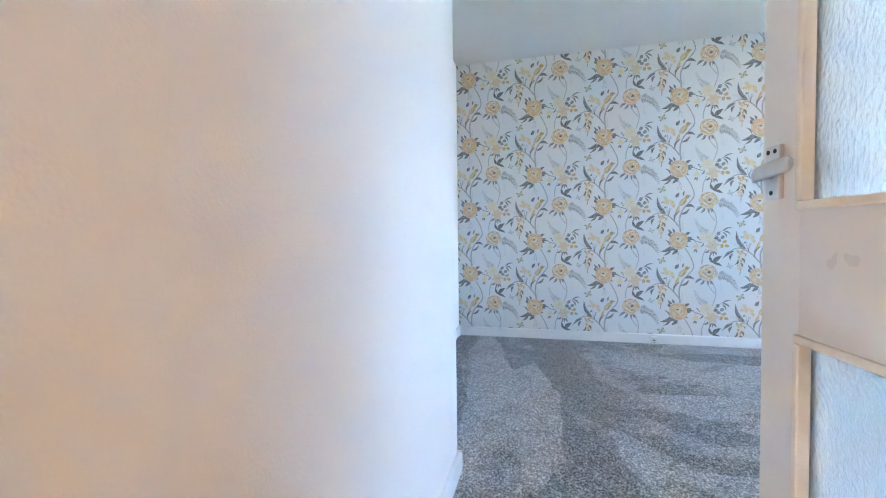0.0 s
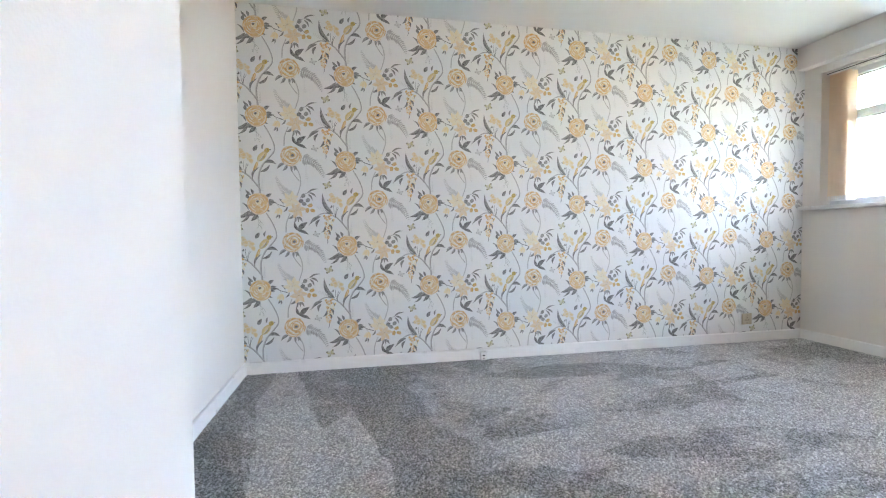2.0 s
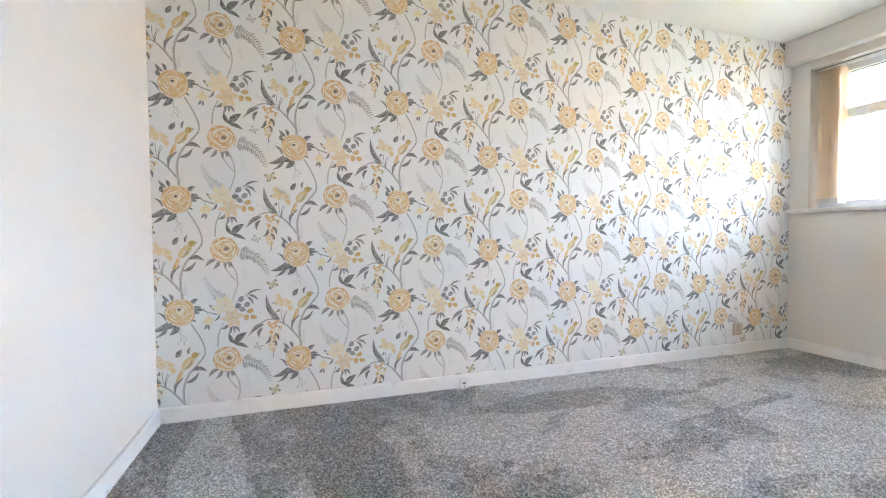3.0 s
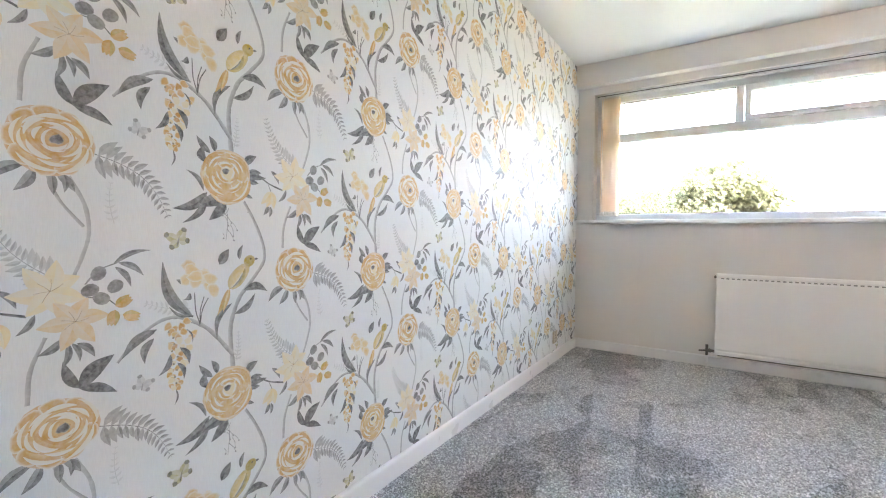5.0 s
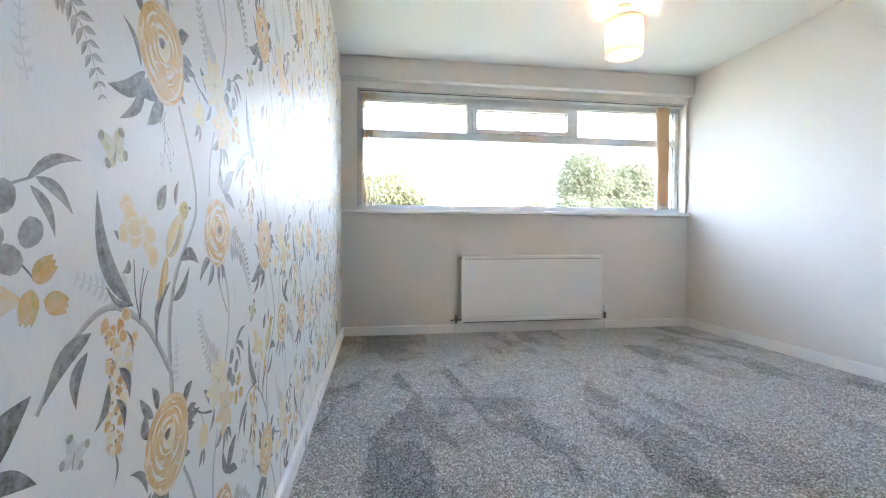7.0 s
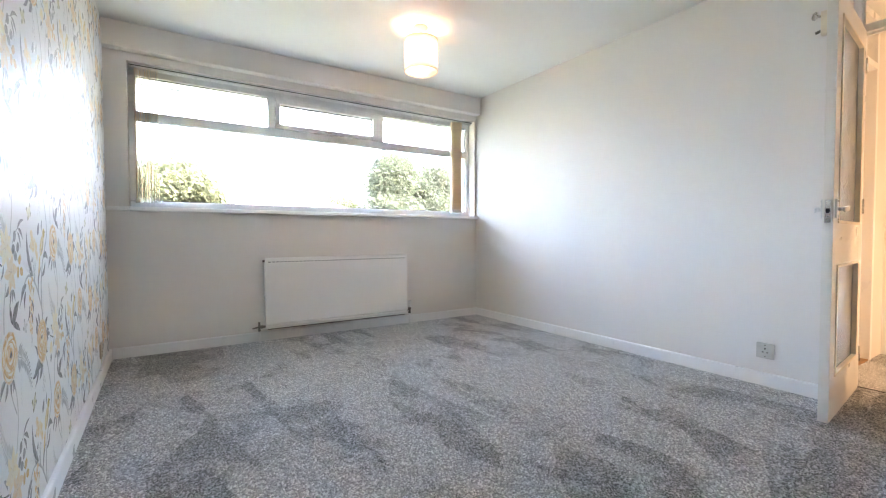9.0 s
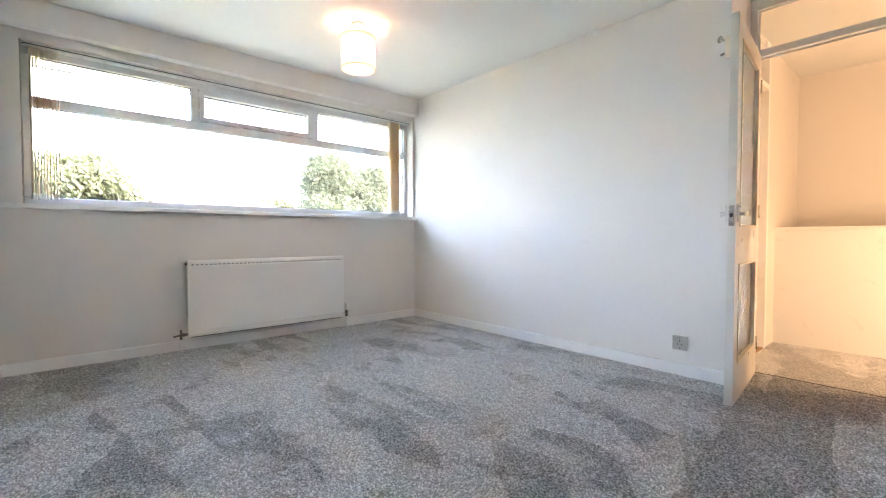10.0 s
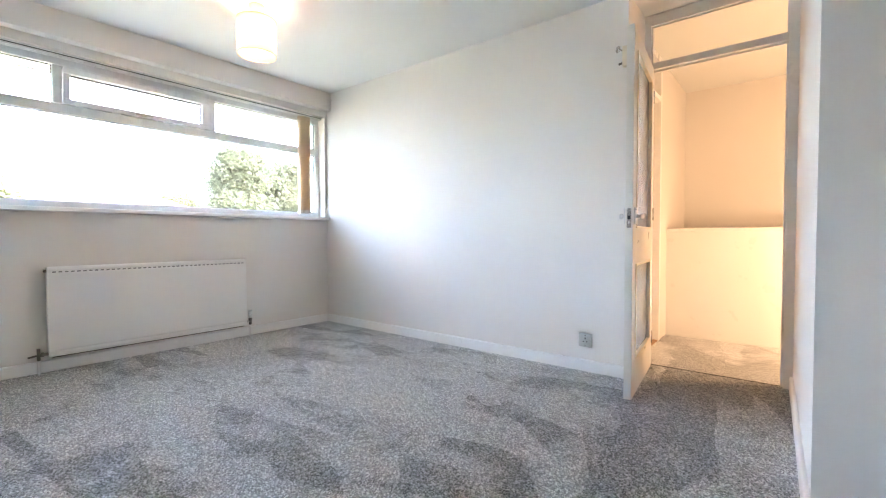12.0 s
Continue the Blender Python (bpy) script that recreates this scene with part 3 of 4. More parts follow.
def build_door():
    """The leaf in its own axes: u from hinge (0) to latch edge, y across the thickness (0 faces the opening), z up."""
    W, T, top = 0.715, 0.038, 1.932
    d = thing("door_1", "open cream door with two frosted glass panels", "door", kind="structure")
    leaf = bmesh.new()
    gu0, gu1 = 0.096, W - 0.096
    z = (0.008, 0.205, 0.706, 0.904, 1.825, top)
    box(leaf, 0, gu0, 0, T, z[0], z[5], 0.002)
    box(leaf, gu1, W, 0, T, z[0], z[5], 0.002)
    for a, b in ((z[0], z[1]), (z[2], z[3]), (z[4], z[5])):
        box(leaf, gu0 - 0.001, gu1 + 0.001, 0.0005, T - 0.0005, a, b)
    part("leaf", leaf, door_paint, d)
    for a, b in ((z[3], z[4]), (z[1], z[2])):
        g = part("glass_panel", box(bmesh.new(), gu0, gu1, 0.016, 0.021, a, b), frosted_glass, d, "frosted obscured glass panel")
        for y0, y1 in ((-0.006, 0.014), (0.0235, T + 0.006)):
            part("bead", framed(bmesh.new(), gu0 - 0.005, gu1 + 0.005, a - 0.005, b + 0.005, 0.013, y0, y1, 0.003), bead_paint, d, "yellowed glazing bead")
    # lever furniture on both faces
    for side in (0, 1):
        y = 0.0 if side == 0 else T
        s = -1 if side == 0 else 1
        c = W - 0.0395
        bm = box(bmesh.new(), c - 0.0175, c + 0.0175, min(y, y + s * 0.009), max(y, y + s * 0.009), 0.919, 1.005, 0.002)
        plate = part("lever_plate", bm, aluminium, d, "satin metal lever plate")
        for du, dz in ((-0.009, 0.995), (0.009, 0.995), (0.0, 0.929)):
            part("screw", rod(bmesh.new(), (c + du, y + s * 0.0085, dz), (c + du, y + s * 0.0103, dz), 0.0038, segments=10), dark, plate, "dark screw head")
        neck = rod(bmesh.new(), (c, y + s * 0.005, 0.960), (c, y + s * 0.030, 0.960), 0.009, bevel=0.002)
        part("lever_neck", neck, aluminium, plate)
        bm = bmesh.new()
        path = [(0.013, 0.028, 0.957, 0.006), (0.010, 0.030, 0.957, 0.011), (0.0, 0.033, 0.958, 0.0125), (-0.03, 0.035, 0.961, 0.0125), (-0.060, 0.035, 0.963, 0.0125), (-0.083, 0.033, 0.965, 0.012), (-0.087, 0.032, 0.965, 0.008)]
        rings = []
        for du, dy, zz, h in path:
            ring = []
            for i in range(10):
                a = 2 * math.pi * i / 10
                ring.append(bm.verts.new((c + du, y + s * (dy + 0.0042 * math.cos(a)), zz + h * math.sin(a))))
            rings.append(ring)
        for r0, r1 in zip(rings, rings[1:]):
            for i in range(10):
                bm.faces.new((r0[i], r0[(i + 1) % 10], r1[(i + 1) % 10], r1[i])).smooth = True
        bm.faces.new(rings[0])
        bm.faces.new(rings[-1])
        part("lever", bm, aluminium, plate, "curved satin metal lever")
    fore = box(bmesh.new(), W - 0.0005, W + 0.002, 0.008, T - 0.008, 0.90, 1.0, 0.0006)
    lp = part("latch_plate", fore, chrome, d, "metal latch forend")
    part("latch_bolt", box(bmesh.new(), W + 0.0015, W + 0.011, 0.013, T - 0.013, 0.942, 0.962, 0.003), dark, lp)
    # robe hook high on the room face
    hk = part("hook_base", box(bmesh.new(), W - 0.075, W - 0.045, T, T + 0.03, 1.745, 1.85, 0.004), bead_paint, d, "varnished wooden hook base")
    part("hook_knob", rod(rod(bmesh.new(), (W - 0.06, T + 0.028, 1.83), (W - 0.06, T + 0.05, 1.84), 0.006), (W - 0.06, T + 0.045, 1.838), (W - 0.06, T + 0.060, 1.844), 0.017, bevel=0.004), chrome, hk, "round chrome hook knob")
    part("hook_peg", rod(bmesh.new(), (W - 0.06, T + 0.028, 1.768), (W - 0.06, T + 0.05, 1.762), 0.006), dull_metal, hk)
    for zz in (0.2, 1.0, 1.75):
        part("hinge", rod(box(bmesh.new(), -0.0025, 0.0, 0.004, T - 0.004, zz - 0.04, zz + 0.04), (-0.004, -0.003, zz - 0.04), (-0.004, -0.003, zz + 0.04), 0.005, segments=10), chrome, d)
    # opened into the room: u runs from the hinge at the jamb towards the camera's side of the room
    d.matrix_world = Matrix.Translation((-2.976, -3.492, 0)) @ Matrix.Rotation(radians(90 + 6.0), 4, "Z") @ Matrix.Diagonal((1, -1, 1, 1))
    return d


door = build_door()


def build_door_two():
    f = thing("door_2", "closed cream landing door in a white frame", "door", kind="structure", at=(LAND_X, D2A, 0))
    off = Matrix.Translation((-LAND_X, -D2A, 0))

    def add(name, bm, mat, label=""):
        bm.transform(off)
        return part(name, bm, mat, f, label)
    x0, x1 = LAND_X - 0.012, LAND_X + 0.1
    add("jamb", box(bmesh.new(), x0, x1, D2B, D2B + 0.04, 0.0, H - 0.001, 0.003), gloss_white)
    add("jamb", box(bmesh.new(), x0, x1, D2A - 0.04, D2A, 0.0, H - 0.001, 0.003), gloss_white)
    add("transom", box(bmesh.new(), x0, x1, D2B + 0.04, D2A - 0.04, 1.935, 1.975, 0.003), gloss_white)
    add("head", box(bmesh.new(), x0, x1, D2B + 0.04, D2A - 0.04, 2.24, H - 0.001, 0.003), gloss_white)
    add("over_panel", box(bmesh.new(), LAND_X + 0.05, LAND_X + 0.06, D2B + 0.04, D2A - 0.04, 1.975, 2.24), gloss_white)
    add("leaf", box(bmesh.new(), LAND_X + 0.055, LAND_X + 0.093, D2B + 0.042, D2A - 0.042, 0.012, 1.932, 0.002), door_paint)
    add("threshold", box(bmesh.new(), LAND_X - 0.004, x1, D2B + 0.04, D2A - 0.04, -0.01, 0.009, 0.002), threshold_wood, "bare wooden threshold strip")
    add("lever", rod(bmesh.new(), (LAND_X + 0.03, D2A - 0.1, 0.96), (LAND_X + 0.03, D2A - 0.2, 0.96), 0.008, bevel=0.002), aluminium)


build_door_two()
solid("trim_threshold", box(bmesh.new(), JAMB_R, JAMB_L, DOOR_Y1 - 0.001, DOOR_Y1 + 0.013, -0.02, 0.002, 0.001), dark, "dark carpet joint at the doorway", "trim")


# ---- sockets ----
def socket(name, m, label, mat):
    s = thing(name, label, "socket")
    part("plate", box(bmesh.new(), -0.043, 0.043, -0.009, 0.0, -0.043, 0.043, 0.003), mat, s)
    # shade inside the pin holes as black blocks; the plate itself is uncut
    for x, zz, w, h in ((0, 0.012, 0.0035, 0.008), (-0.011, -0.008, 0.006, 0.0035), (0.011, -0.008, 0.006, 0.0035)):
        part("pin_hole_shade", box(bmesh.new(), x - w / 2 - 0.001, x + w / 2 + 0.001, -0.0096, -0.004, zz - h / 2 - 0.001, zz + h / 2 + 0.001), dark, s, "black block put in for the shade of a pin slot")
    for zz in (0.031, -0.031):
        part("screw", rod(bmesh.new(), (0, -0.008, zz), (0, -0.0098, zz), 0.0035, segments=10), dull_metal, s, "small metal screw head")
    s.matrix_world = m
    return s


socket("wall_socket", pose(-2.673, SOUTH, 0.197, 0, 0, 180), "grey metal single wall socket", plastic_grey)
socket("wall_socket", pose(-0.512, -0.0014, 0.177), "beige single wall socket on the wallpaper", plastic_beige)


def cable_box():
    c = thing("junction_box", "small white cable outlet box on the skirting", "junction box", at=(-2.652, -0.016, 0.0))
    bm = box(bmesh.new(), -0.022, 0.022, -0.026, 0.0, 0.001, 0.058, 0.004)
    part("case", bm, plastic_white, c)
    # the slot's shade is a black block on the closed case
    part("outlet", box(bmesh.new(), -0.008, 0.008, -0.0275, -0.02, 0.03, 0.038, 0.001), dark, c, "black block coloured as the shade in the outlet slot")
    part("screw", rod(bmesh.new(), (0, -0.025, 0.014), (0, -0.028, 0.014), 0.004, segments=10), dull_metal, c)


cable_box()


# ---- ceiling lamp ----
def build_lamp():
    x, y = LAMP
    c = thing("ceiling_lamp", "lit pendant lamp with a cream drum shade", "lamp", at=(x, y, H))

    def add(name, bm, mat, parent=c, label=""):
        bm.transform(Matrix.Translation((0, 0, -H)))
        return part(name, bm, mat, parent, label)
    z0, z1, r = 1.980, 2.195, 0.114
    rose = lathe(bmesh.new(), [(0.0, H - 0.032), (0.012, H - 0.032), (0.03, H - 0.026), (0.045, H - 0.012), (0.046, H - 0.0005), (0.0, H - 0.0005)], (0, 0, 0), 28)
    add("ceiling_rose", rose, plastic_white)
    add("flex", rod(bmesh.new(), (0, 0, H - 0.03), (0, 0, 2.205), 0.0035), plastic_white)
    shade = lathe(bmesh.new(), [(r, z0), (r, (z0 + z1) / 2), (r, z1), (r - 0.0012, z1), (r - 0.0012, z0), (r, z0)], (0, 0, 0), 48)
    sh = add("shade", shade, shade_cloth, c, "cream fabric drum shade with faint stitched flowers")
    for z in (z0 + 0.002, z1 - 0.002):
        hoop = bmesh.new()
        n = 48
        lathe(hoop, [(r + 0.0016, z - 0.003), (r + 0.0016, z + 0.003), (r - 0.0022, z + 0.003), (r - 0.0022, z - 0.003), (r + 0.0016, z - 0.003)], (0, 0, 0), n)
        add("hoop", hoop, stitch_cloth, sh, "bound shade rim")
    rng = random.Random(9)
    for k in range(9):
        a0, zc = 2 * math.pi * k / 9 + rng.uniform(-0.2, 0.2), rng.uniform(z0 + 0.05, z1 - 0.05)
        bm = bmesh.new()
        for i in range(6):
            t = 2 * math.pi * i / 6
            da, dz = 0.014 * math.cos(t), 0.014 * math.sin(t)
            pts = []
            for j in range(8):
                q = 2 * math.pi * j / 8
                u, w = 0.010 * math.cos(q), 0.005 * math.sin(q)
                uu, ww = u * math.cos(t) - w * math.sin(t), u * math.sin(t) + w * math.cos(t)
                ang = a0 + (da + uu) / r
                pts.append(bm.verts.new(((r + 0.0006) * math.cos(ang), (r + 0.0006) * math.sin(ang), zc + dz + ww)))
            bm.faces.new(pts)
        add("stitched_flower", bm, stitch_cloth, sh)
    sp = bmesh.new()
    for i in range(3):
        a = 2 * math.pi * i / 3 + 0.4
        rod(sp, (0.02 * math.cos(a), 0.02 * math.sin(a), 2.18), (r * math.cos(a), r * math.sin(a), z1 - 0.003), 0.0016, segments=6)
    add("spider", sp, chrome)
    add("lampholder", rod(bmesh.new(), (0, 0, 2.208), (0, 0, 2.135), 0.017, bevel=0.003), plastic_white)
    bulb = lathe(bmesh.new(), [(0.0, 2.046), (0.012, 2.048), (0.023, 2.057), (0.028, 2.072), (0.025, 2.090), (0.015, 2.115), (0.012, 2.14)], (0, 0, 0), 20)
    add("bulb", bulb, bulb_glow, c, "glowing warm bulb")


build_lamp()


# ---- wallpaper: printed flowers as thin inlaid ink on hung paper strips ----
PAPER = (0.79, 0.785, 0.77)
GOLD, AMBER, CREAM, PALE = (0.66, 0.38, 0.12), (0.60, 0.30, 0.07), (0.79, 0.71, 0.53), (0.78, 0.62, 0.32)
INKGREY, MIDGREY, LIGHTGREY, FAINT = (0.06, 0.06, 0.06), (0.17, 0.165, 0.155), (0.34, 0.33, 0.31), (0.55, 0.54, 0.52)
OLIVE, BIRDGOLD = (0.36, 0.34, 0.16), (0.50, 0.35, 0.06)


def blend(a, b, t):
    return tuple(p + (q - p) * t for p, q in zip(a, b))


class Print:
    """Collects flat shapes in the pattern's own u (right) and v (up), in metres; later shapes lie on top."""

    def __init__(self, seed):
        self.v, self.f, self.c, self.level = [], [], [], 0
        self.rng = random.Random(seed)

    def vert(self, u, v, color):
        self.v.append((u, v, self.level * 7e-7))
        self.c.append(color)
        return len(self.v) - 1

    def strip(self, pairs):
        for (a, b), (c, d) in zip(pairs, pairs[1:]):
            self.f.append((a, b, d, c))

    def blob(self, u, v, ru, rv, turn=0.0, inner=GOLD, mid=GOLD, rim=CREAM, wob=0.1, n=14, edge=0.8):
        self.level += 1
        ct, st, ph = math.cos(turn), math.sin(turn), self.rng.uniform(0, 6)
        rings = []
        for frac, color in ((0.42, blend(inner, mid, 0.5)), (edge, mid), (1.0, rim)):
            ring = []
            for i in range(n):
                a = 2 * math.pi * i / n
                k = frac * (1 + wob * (math.sin(3 * a + ph) * 0.6 + math.sin(5 * a + 2 * ph) * 0.4))
                x, y = ru * k * math.cos(a), rv * k * math.sin(a)
                ring.append(self.vert(u + x * ct - y * st, v + x * st + y * ct, color))
            rings.append(ring)
        c = self.vert(u, v, inner)
        for i in range(n):
            j = (i + 1) % n
            self.f.append((c, rings[0][i], rings[0][j]))
            for lo, hi in zip(rings, rings[1:]):
                self.f.append((lo[i], hi[i], hi[j], lo[j]))

    def leaf(self, a, b, width, dark=INKGREY, light=MIDGREY, bend=0.12, n=8):
        """A pointed leaf from a to b, its two halves in two tones, with a pale midrib."""
        self.level += 1
        du, dv = b[0] - a[0], b[1] - a[1]
        length = math.hypot(du, dv)
        nu, nv = -dv / length, du / length
        left, midl, right = [], [], []
        for i in range(n + 1):
            t = i / n
            w = width * math.sin(math.pi * t ** 0.8) ** 0.9 if 0 < i < n else width * 0.04
            off = bend * length * math.sin(math.pi * t)
            cu, cv = a[0] + du * t + nu * off, a[1] + dv * t + nv * off
            tone = self.rng.uniform(-0.02, 0.02)
            d = tuple(max(0.01, x + tone + 0.05 * t) for x in dark)
            left.append(self.vert(cu + nu * w, cv + nv * w, blend(d, light, 0.35)))
            midl.append((self.vert(cu, cv, d), self.vert(cu, cv, light)))
            right.append(self.vert(cu - nu * w, cv - nv * w, blend(d, light, 0.8)))
        self.strip([(l, m[0]) for l, m in zip(left, midl)])
        self.strip([(m[1], r) for m, r in zip(midl, right)])

    def stem(self, points, w0, w1, dark=MIDGREY, light=LIGHTGREY, steps=6):
        self.level += 1
        p = [Vector(q) for q in points]
        p = [p[0] * 2 - p[1]] + p + [p[-1] * 2 - p[-2]]
        line = []
        for i in range(1, len(p) - 2):
            for s in range(steps):
                t = s / steps
                line.append(0.5 * (2 * p[i] + (p[i + 1] - p[i - 1]) * t + (2 * p[i - 1] - 5 * p[i] + 4 * p[i + 1] - p[i + 2]) * t * t + (3 * p[i] - p[i - 1] - 3 * p[i + 1] + p[i + 2]) * t ** 3))
        line.append(p[-2])
        rows = []
        for i, q in enumerate(line):
            d = (line[min(i + 1, len(line) - 1)] - line[max(i - 1, 0)]).normalized()
            w = (w0 + (w1 - w0) * i / (len(line) - 1)) / 2 * self.rng.uniform(0.85, 1.12)
            rows.append((self.vert(q.x - d.y * w, q.y + d.x * w, dark), self.vert(q.x + d.y * w, q.y - d.x * w, light)))
        self.strip(rows)
        return line

    def fern(self, a, b, bend, n, size, dark=LIGHTGREY, light=FAINT, taper=0.25):
        du, dv = b[0] - a[0], b[1] - a[1]
        nu, nv = -dv, du
        pts = [(a[0] + du * t + nu * bend * math.sin(math.pi * t), a[1] + dv * t + nv * bend * math.sin(math.pi * t)) for t in (0, 0.25, 0.5, 0.75, 1)]
        line = self.stem(pts, 0.0016, 0.0007, dark, dark, 4)
        for i in range(n):
            t = (i + 0.6) / n
            k = t * (len(line) - 1)
            q = line[int(k)].lerp(line[min(int(k) + 1, len(line) - 1)], k - int(k))
            d = (line[min(int(k) + 1, len(line) - 1)] - line[max(int(k) - 1, 0)]).normalized()
            s = size * (1 - (1 - taper) * t) * self.rng.uniform(0.8, 1.1)
            for side in (-1, 1):
                w = Vector((-d.y * side, d.x * side)) * 0.86 + d * 0.5
                e = q + w * s
                self.leaf((q.x, q.y), (e.x, e.y), s * 0.18, blend(dark, light, self.rng.uniform(0, 0.8)), light, 0.06 * side, 4)

    def arc(self, u, v, r, a0, a1, w, color, other, flat=1.0):
        """A brushed crescent round (u, v)."""
        self.level += 1
        rows = []
        for i in range(9):
            t = i / 8
            a = a0 + (a1 - a0) * t
            h = w * (0.15 + math.sin(math.pi * t)) * 0.5
            rows.append((self.vert(u + (r - h) * math.cos(a), v + flat * (r - h) * math.sin(a), other), self.vert(u + (r + h) * math.cos(a), v + flat * (r + h) * math.sin(a), color)))
        self.strip(rows)

    def heart(self, u, v, r, tint):
        self.blob(u, v, r, r * 0.8, 0.3, (0.09, 0.08, 0.075), (0.14, 0.115, 0.10), blend(LIGHTGREY, PALE, 0.5), 0.18, 12)

    def rose(self, u, v, r, tint):
        """An open flower of many curled petals: washed tint cut by pale curved rims."""
        self.blob(u, v, r * 0.93, r * 0.9, 0, tint, tint, blend(tint, PAPER, 0.35), 0.045, 22, 0.9)
        for i in range(9):
            a = 2 * math.pi * i / 9 + 0.3
            self.blob(u + 0.74 * r * math.cos(a), v + 0.72 * r * math.sin(a), r * 0.21, r * 0.30, a, tint, blend(tint, PALE, self.rng.uniform(0, 0.5)), blend(CREAM, PAPER, 0.6), 0.08, 12, 0.72)
        hu, hv = u + 0.12 * r, v + 0.06 * r
        white = blend(CREAM, PAPER, 0.75)
        for q, count in ((0.74, 5), (0.60, 5), (0.47, 4), (0.35, 4), (0.25, 3)):
            start = self.rng.uniform(0, 6)
            for i in range(count):
                cu, cv = u + (hu - u) * (1 - q) + self.rng.uniform(-0.09, 0.09) * r, v + (hv - v) * (1 - q) + self.rng.uniform(-0.09, 0.09) * r
                a = start + 2 * math.pi * i / count
                span = 2 * math.pi / count * self.rng.uniform(0.85, 1.15)
                self.arc(cu, cv, r * (q - 0.045), a, a + span, r * 0.15, tint, blend(tint, PALE, self.rng.uniform(0.2, 0.8)), self.rng.uniform(0.82, 1.05))
                self.arc(cu, cv, r * (q + 0.03), a + 0.1, a + span, r * self.rng.uniform(0.06, 0.13), white, blend(white, PALE, 0.4), self.rng.uniform(0.82, 1.05))
        self.heart(hu, hv, r * 0.16, tint)

    def globe(self, u, v, r, tint):
        """A cupped peony: pale folded petals edged with broken washes of gold, round a grey heart."""
        white = blend(CREAM, PAPER, 0.6)
        deep = blend(tint, AMBER, 0.55)
        self.blob(u, v, r * 0.94, r, 0, blend(PALE, CREAM, 0.5), blend(PALE, CREAM, 0.35), blend(tint, PAPER, 0.35), 0.05, 22, 0.9)
        for a, k in ((3.6, 1.0), (4.7, 1.1), (5.8, 1.0), (0.4, 0.9), (2.7, 0.9), (1.6, 0.85)):
            self.blob(u + 0.58 * r * math.cos(a), v + 0.58 * r * math.sin(a), r * 0.36 * k, r * 0.42 * k, a, blend(tint, PALE, 0.6), blend(tint, PALE, self.rng.uniform(0.05, 0.5)), white, 0.10, 16, 0.8)
        hu, hv = u - 0.06 * r, v + 0.20 * r
        for q, count, width in ((0.90, 4, 0.16), (0.74, 4, 0.15), (0.58, 4, 0.12), (0.43, 3, 0.11), (0.30, 3, 0.08)):
            start = self.rng.uniform(0, 6)
            for i in range(count):
                cu, cv = u + (hu - u) * (1 - q) + self.rng.uniform(-0.06, 0.06) * r, v + (hv - v) * (1 - q) + self.rng.uniform(-0.06, 0.06) * r
                a = start + 2 * math.pi * i / count
                span = 2 * math.pi / count * self.rng.uniform(0.7, 0.95)
                self.arc(cu, cv, r * q, a, a + span, r * width * self.rng.uniform(0.7, 1.2), blend(tint, deep, self.rng.uniform(0, 1)), blend(tint, PALE, 0.5), self.rng.uniform(0.9, 1.05))
                self.arc(cu, cv, r * (q - 0.085), a + 0.15, a + span, r * 0.07, white, white, self.rng.uniform(0.9, 1.05))
        self.heart(hu, hv, r * 0.14, tint)

    def lily(self, u, v, r, fill, start, count=6):
        for i in range(count):
            a = start + 2 * math.pi * i / count
            e = (u + r * math.cos(a) * self.rng.uniform(0.85, 1.1), v + r * math.sin(a) * self.rng.uniform(0.85, 1.1))
            self.leaf((u, v), e, r * 0.27, blend(fill, CREAM, 0.25), blend(fill, PAPER, 0.45), self.rng.uniform(-0.1, 0.1), 6)
        for i in range(5):
            a = start + 0.9 * i
            self.stem([(u, v), (u + r * 0.2 * math.cos(a), v + r * 0.2 * math.sin(a)), (u + r * 0.42 * math.cos(a + 0.1), v + r * 0.42 * math.sin(a + 0.1))], 0.0008, 0.0006, AMBER, MIDGREY, 3)

    def butterfly(self, u, v, s, wing, edge, turn):
        for a, l, w in ((0.75, 1.0, 0.30), (2.3, 1.0, 0.30), (-0.35, 0.72, 0.30), (3.6, 0.72, 0.30)):
            a += turn
            self.leaf((u, v), (u + s * l * math.cos(a), v + s * l * math.sin(a)), s * w, wing, blend(wing, PAPER, 0.45), 0.0, 6)
            self.blob(u + s * l * 0.82 * math.cos(a), v + s * l * 0.82 * math.sin(a), s * 0.16, s * 0.2, a, edge, edge, blend(edge, wing, 0.6), 0.1, 8)
        self.leaf((u - 0.1 * s, v - 0.45 * s), (u + 0.08 * s, v + 0.3 * s), s * 0.06, edge, edge, 0.0, 4)


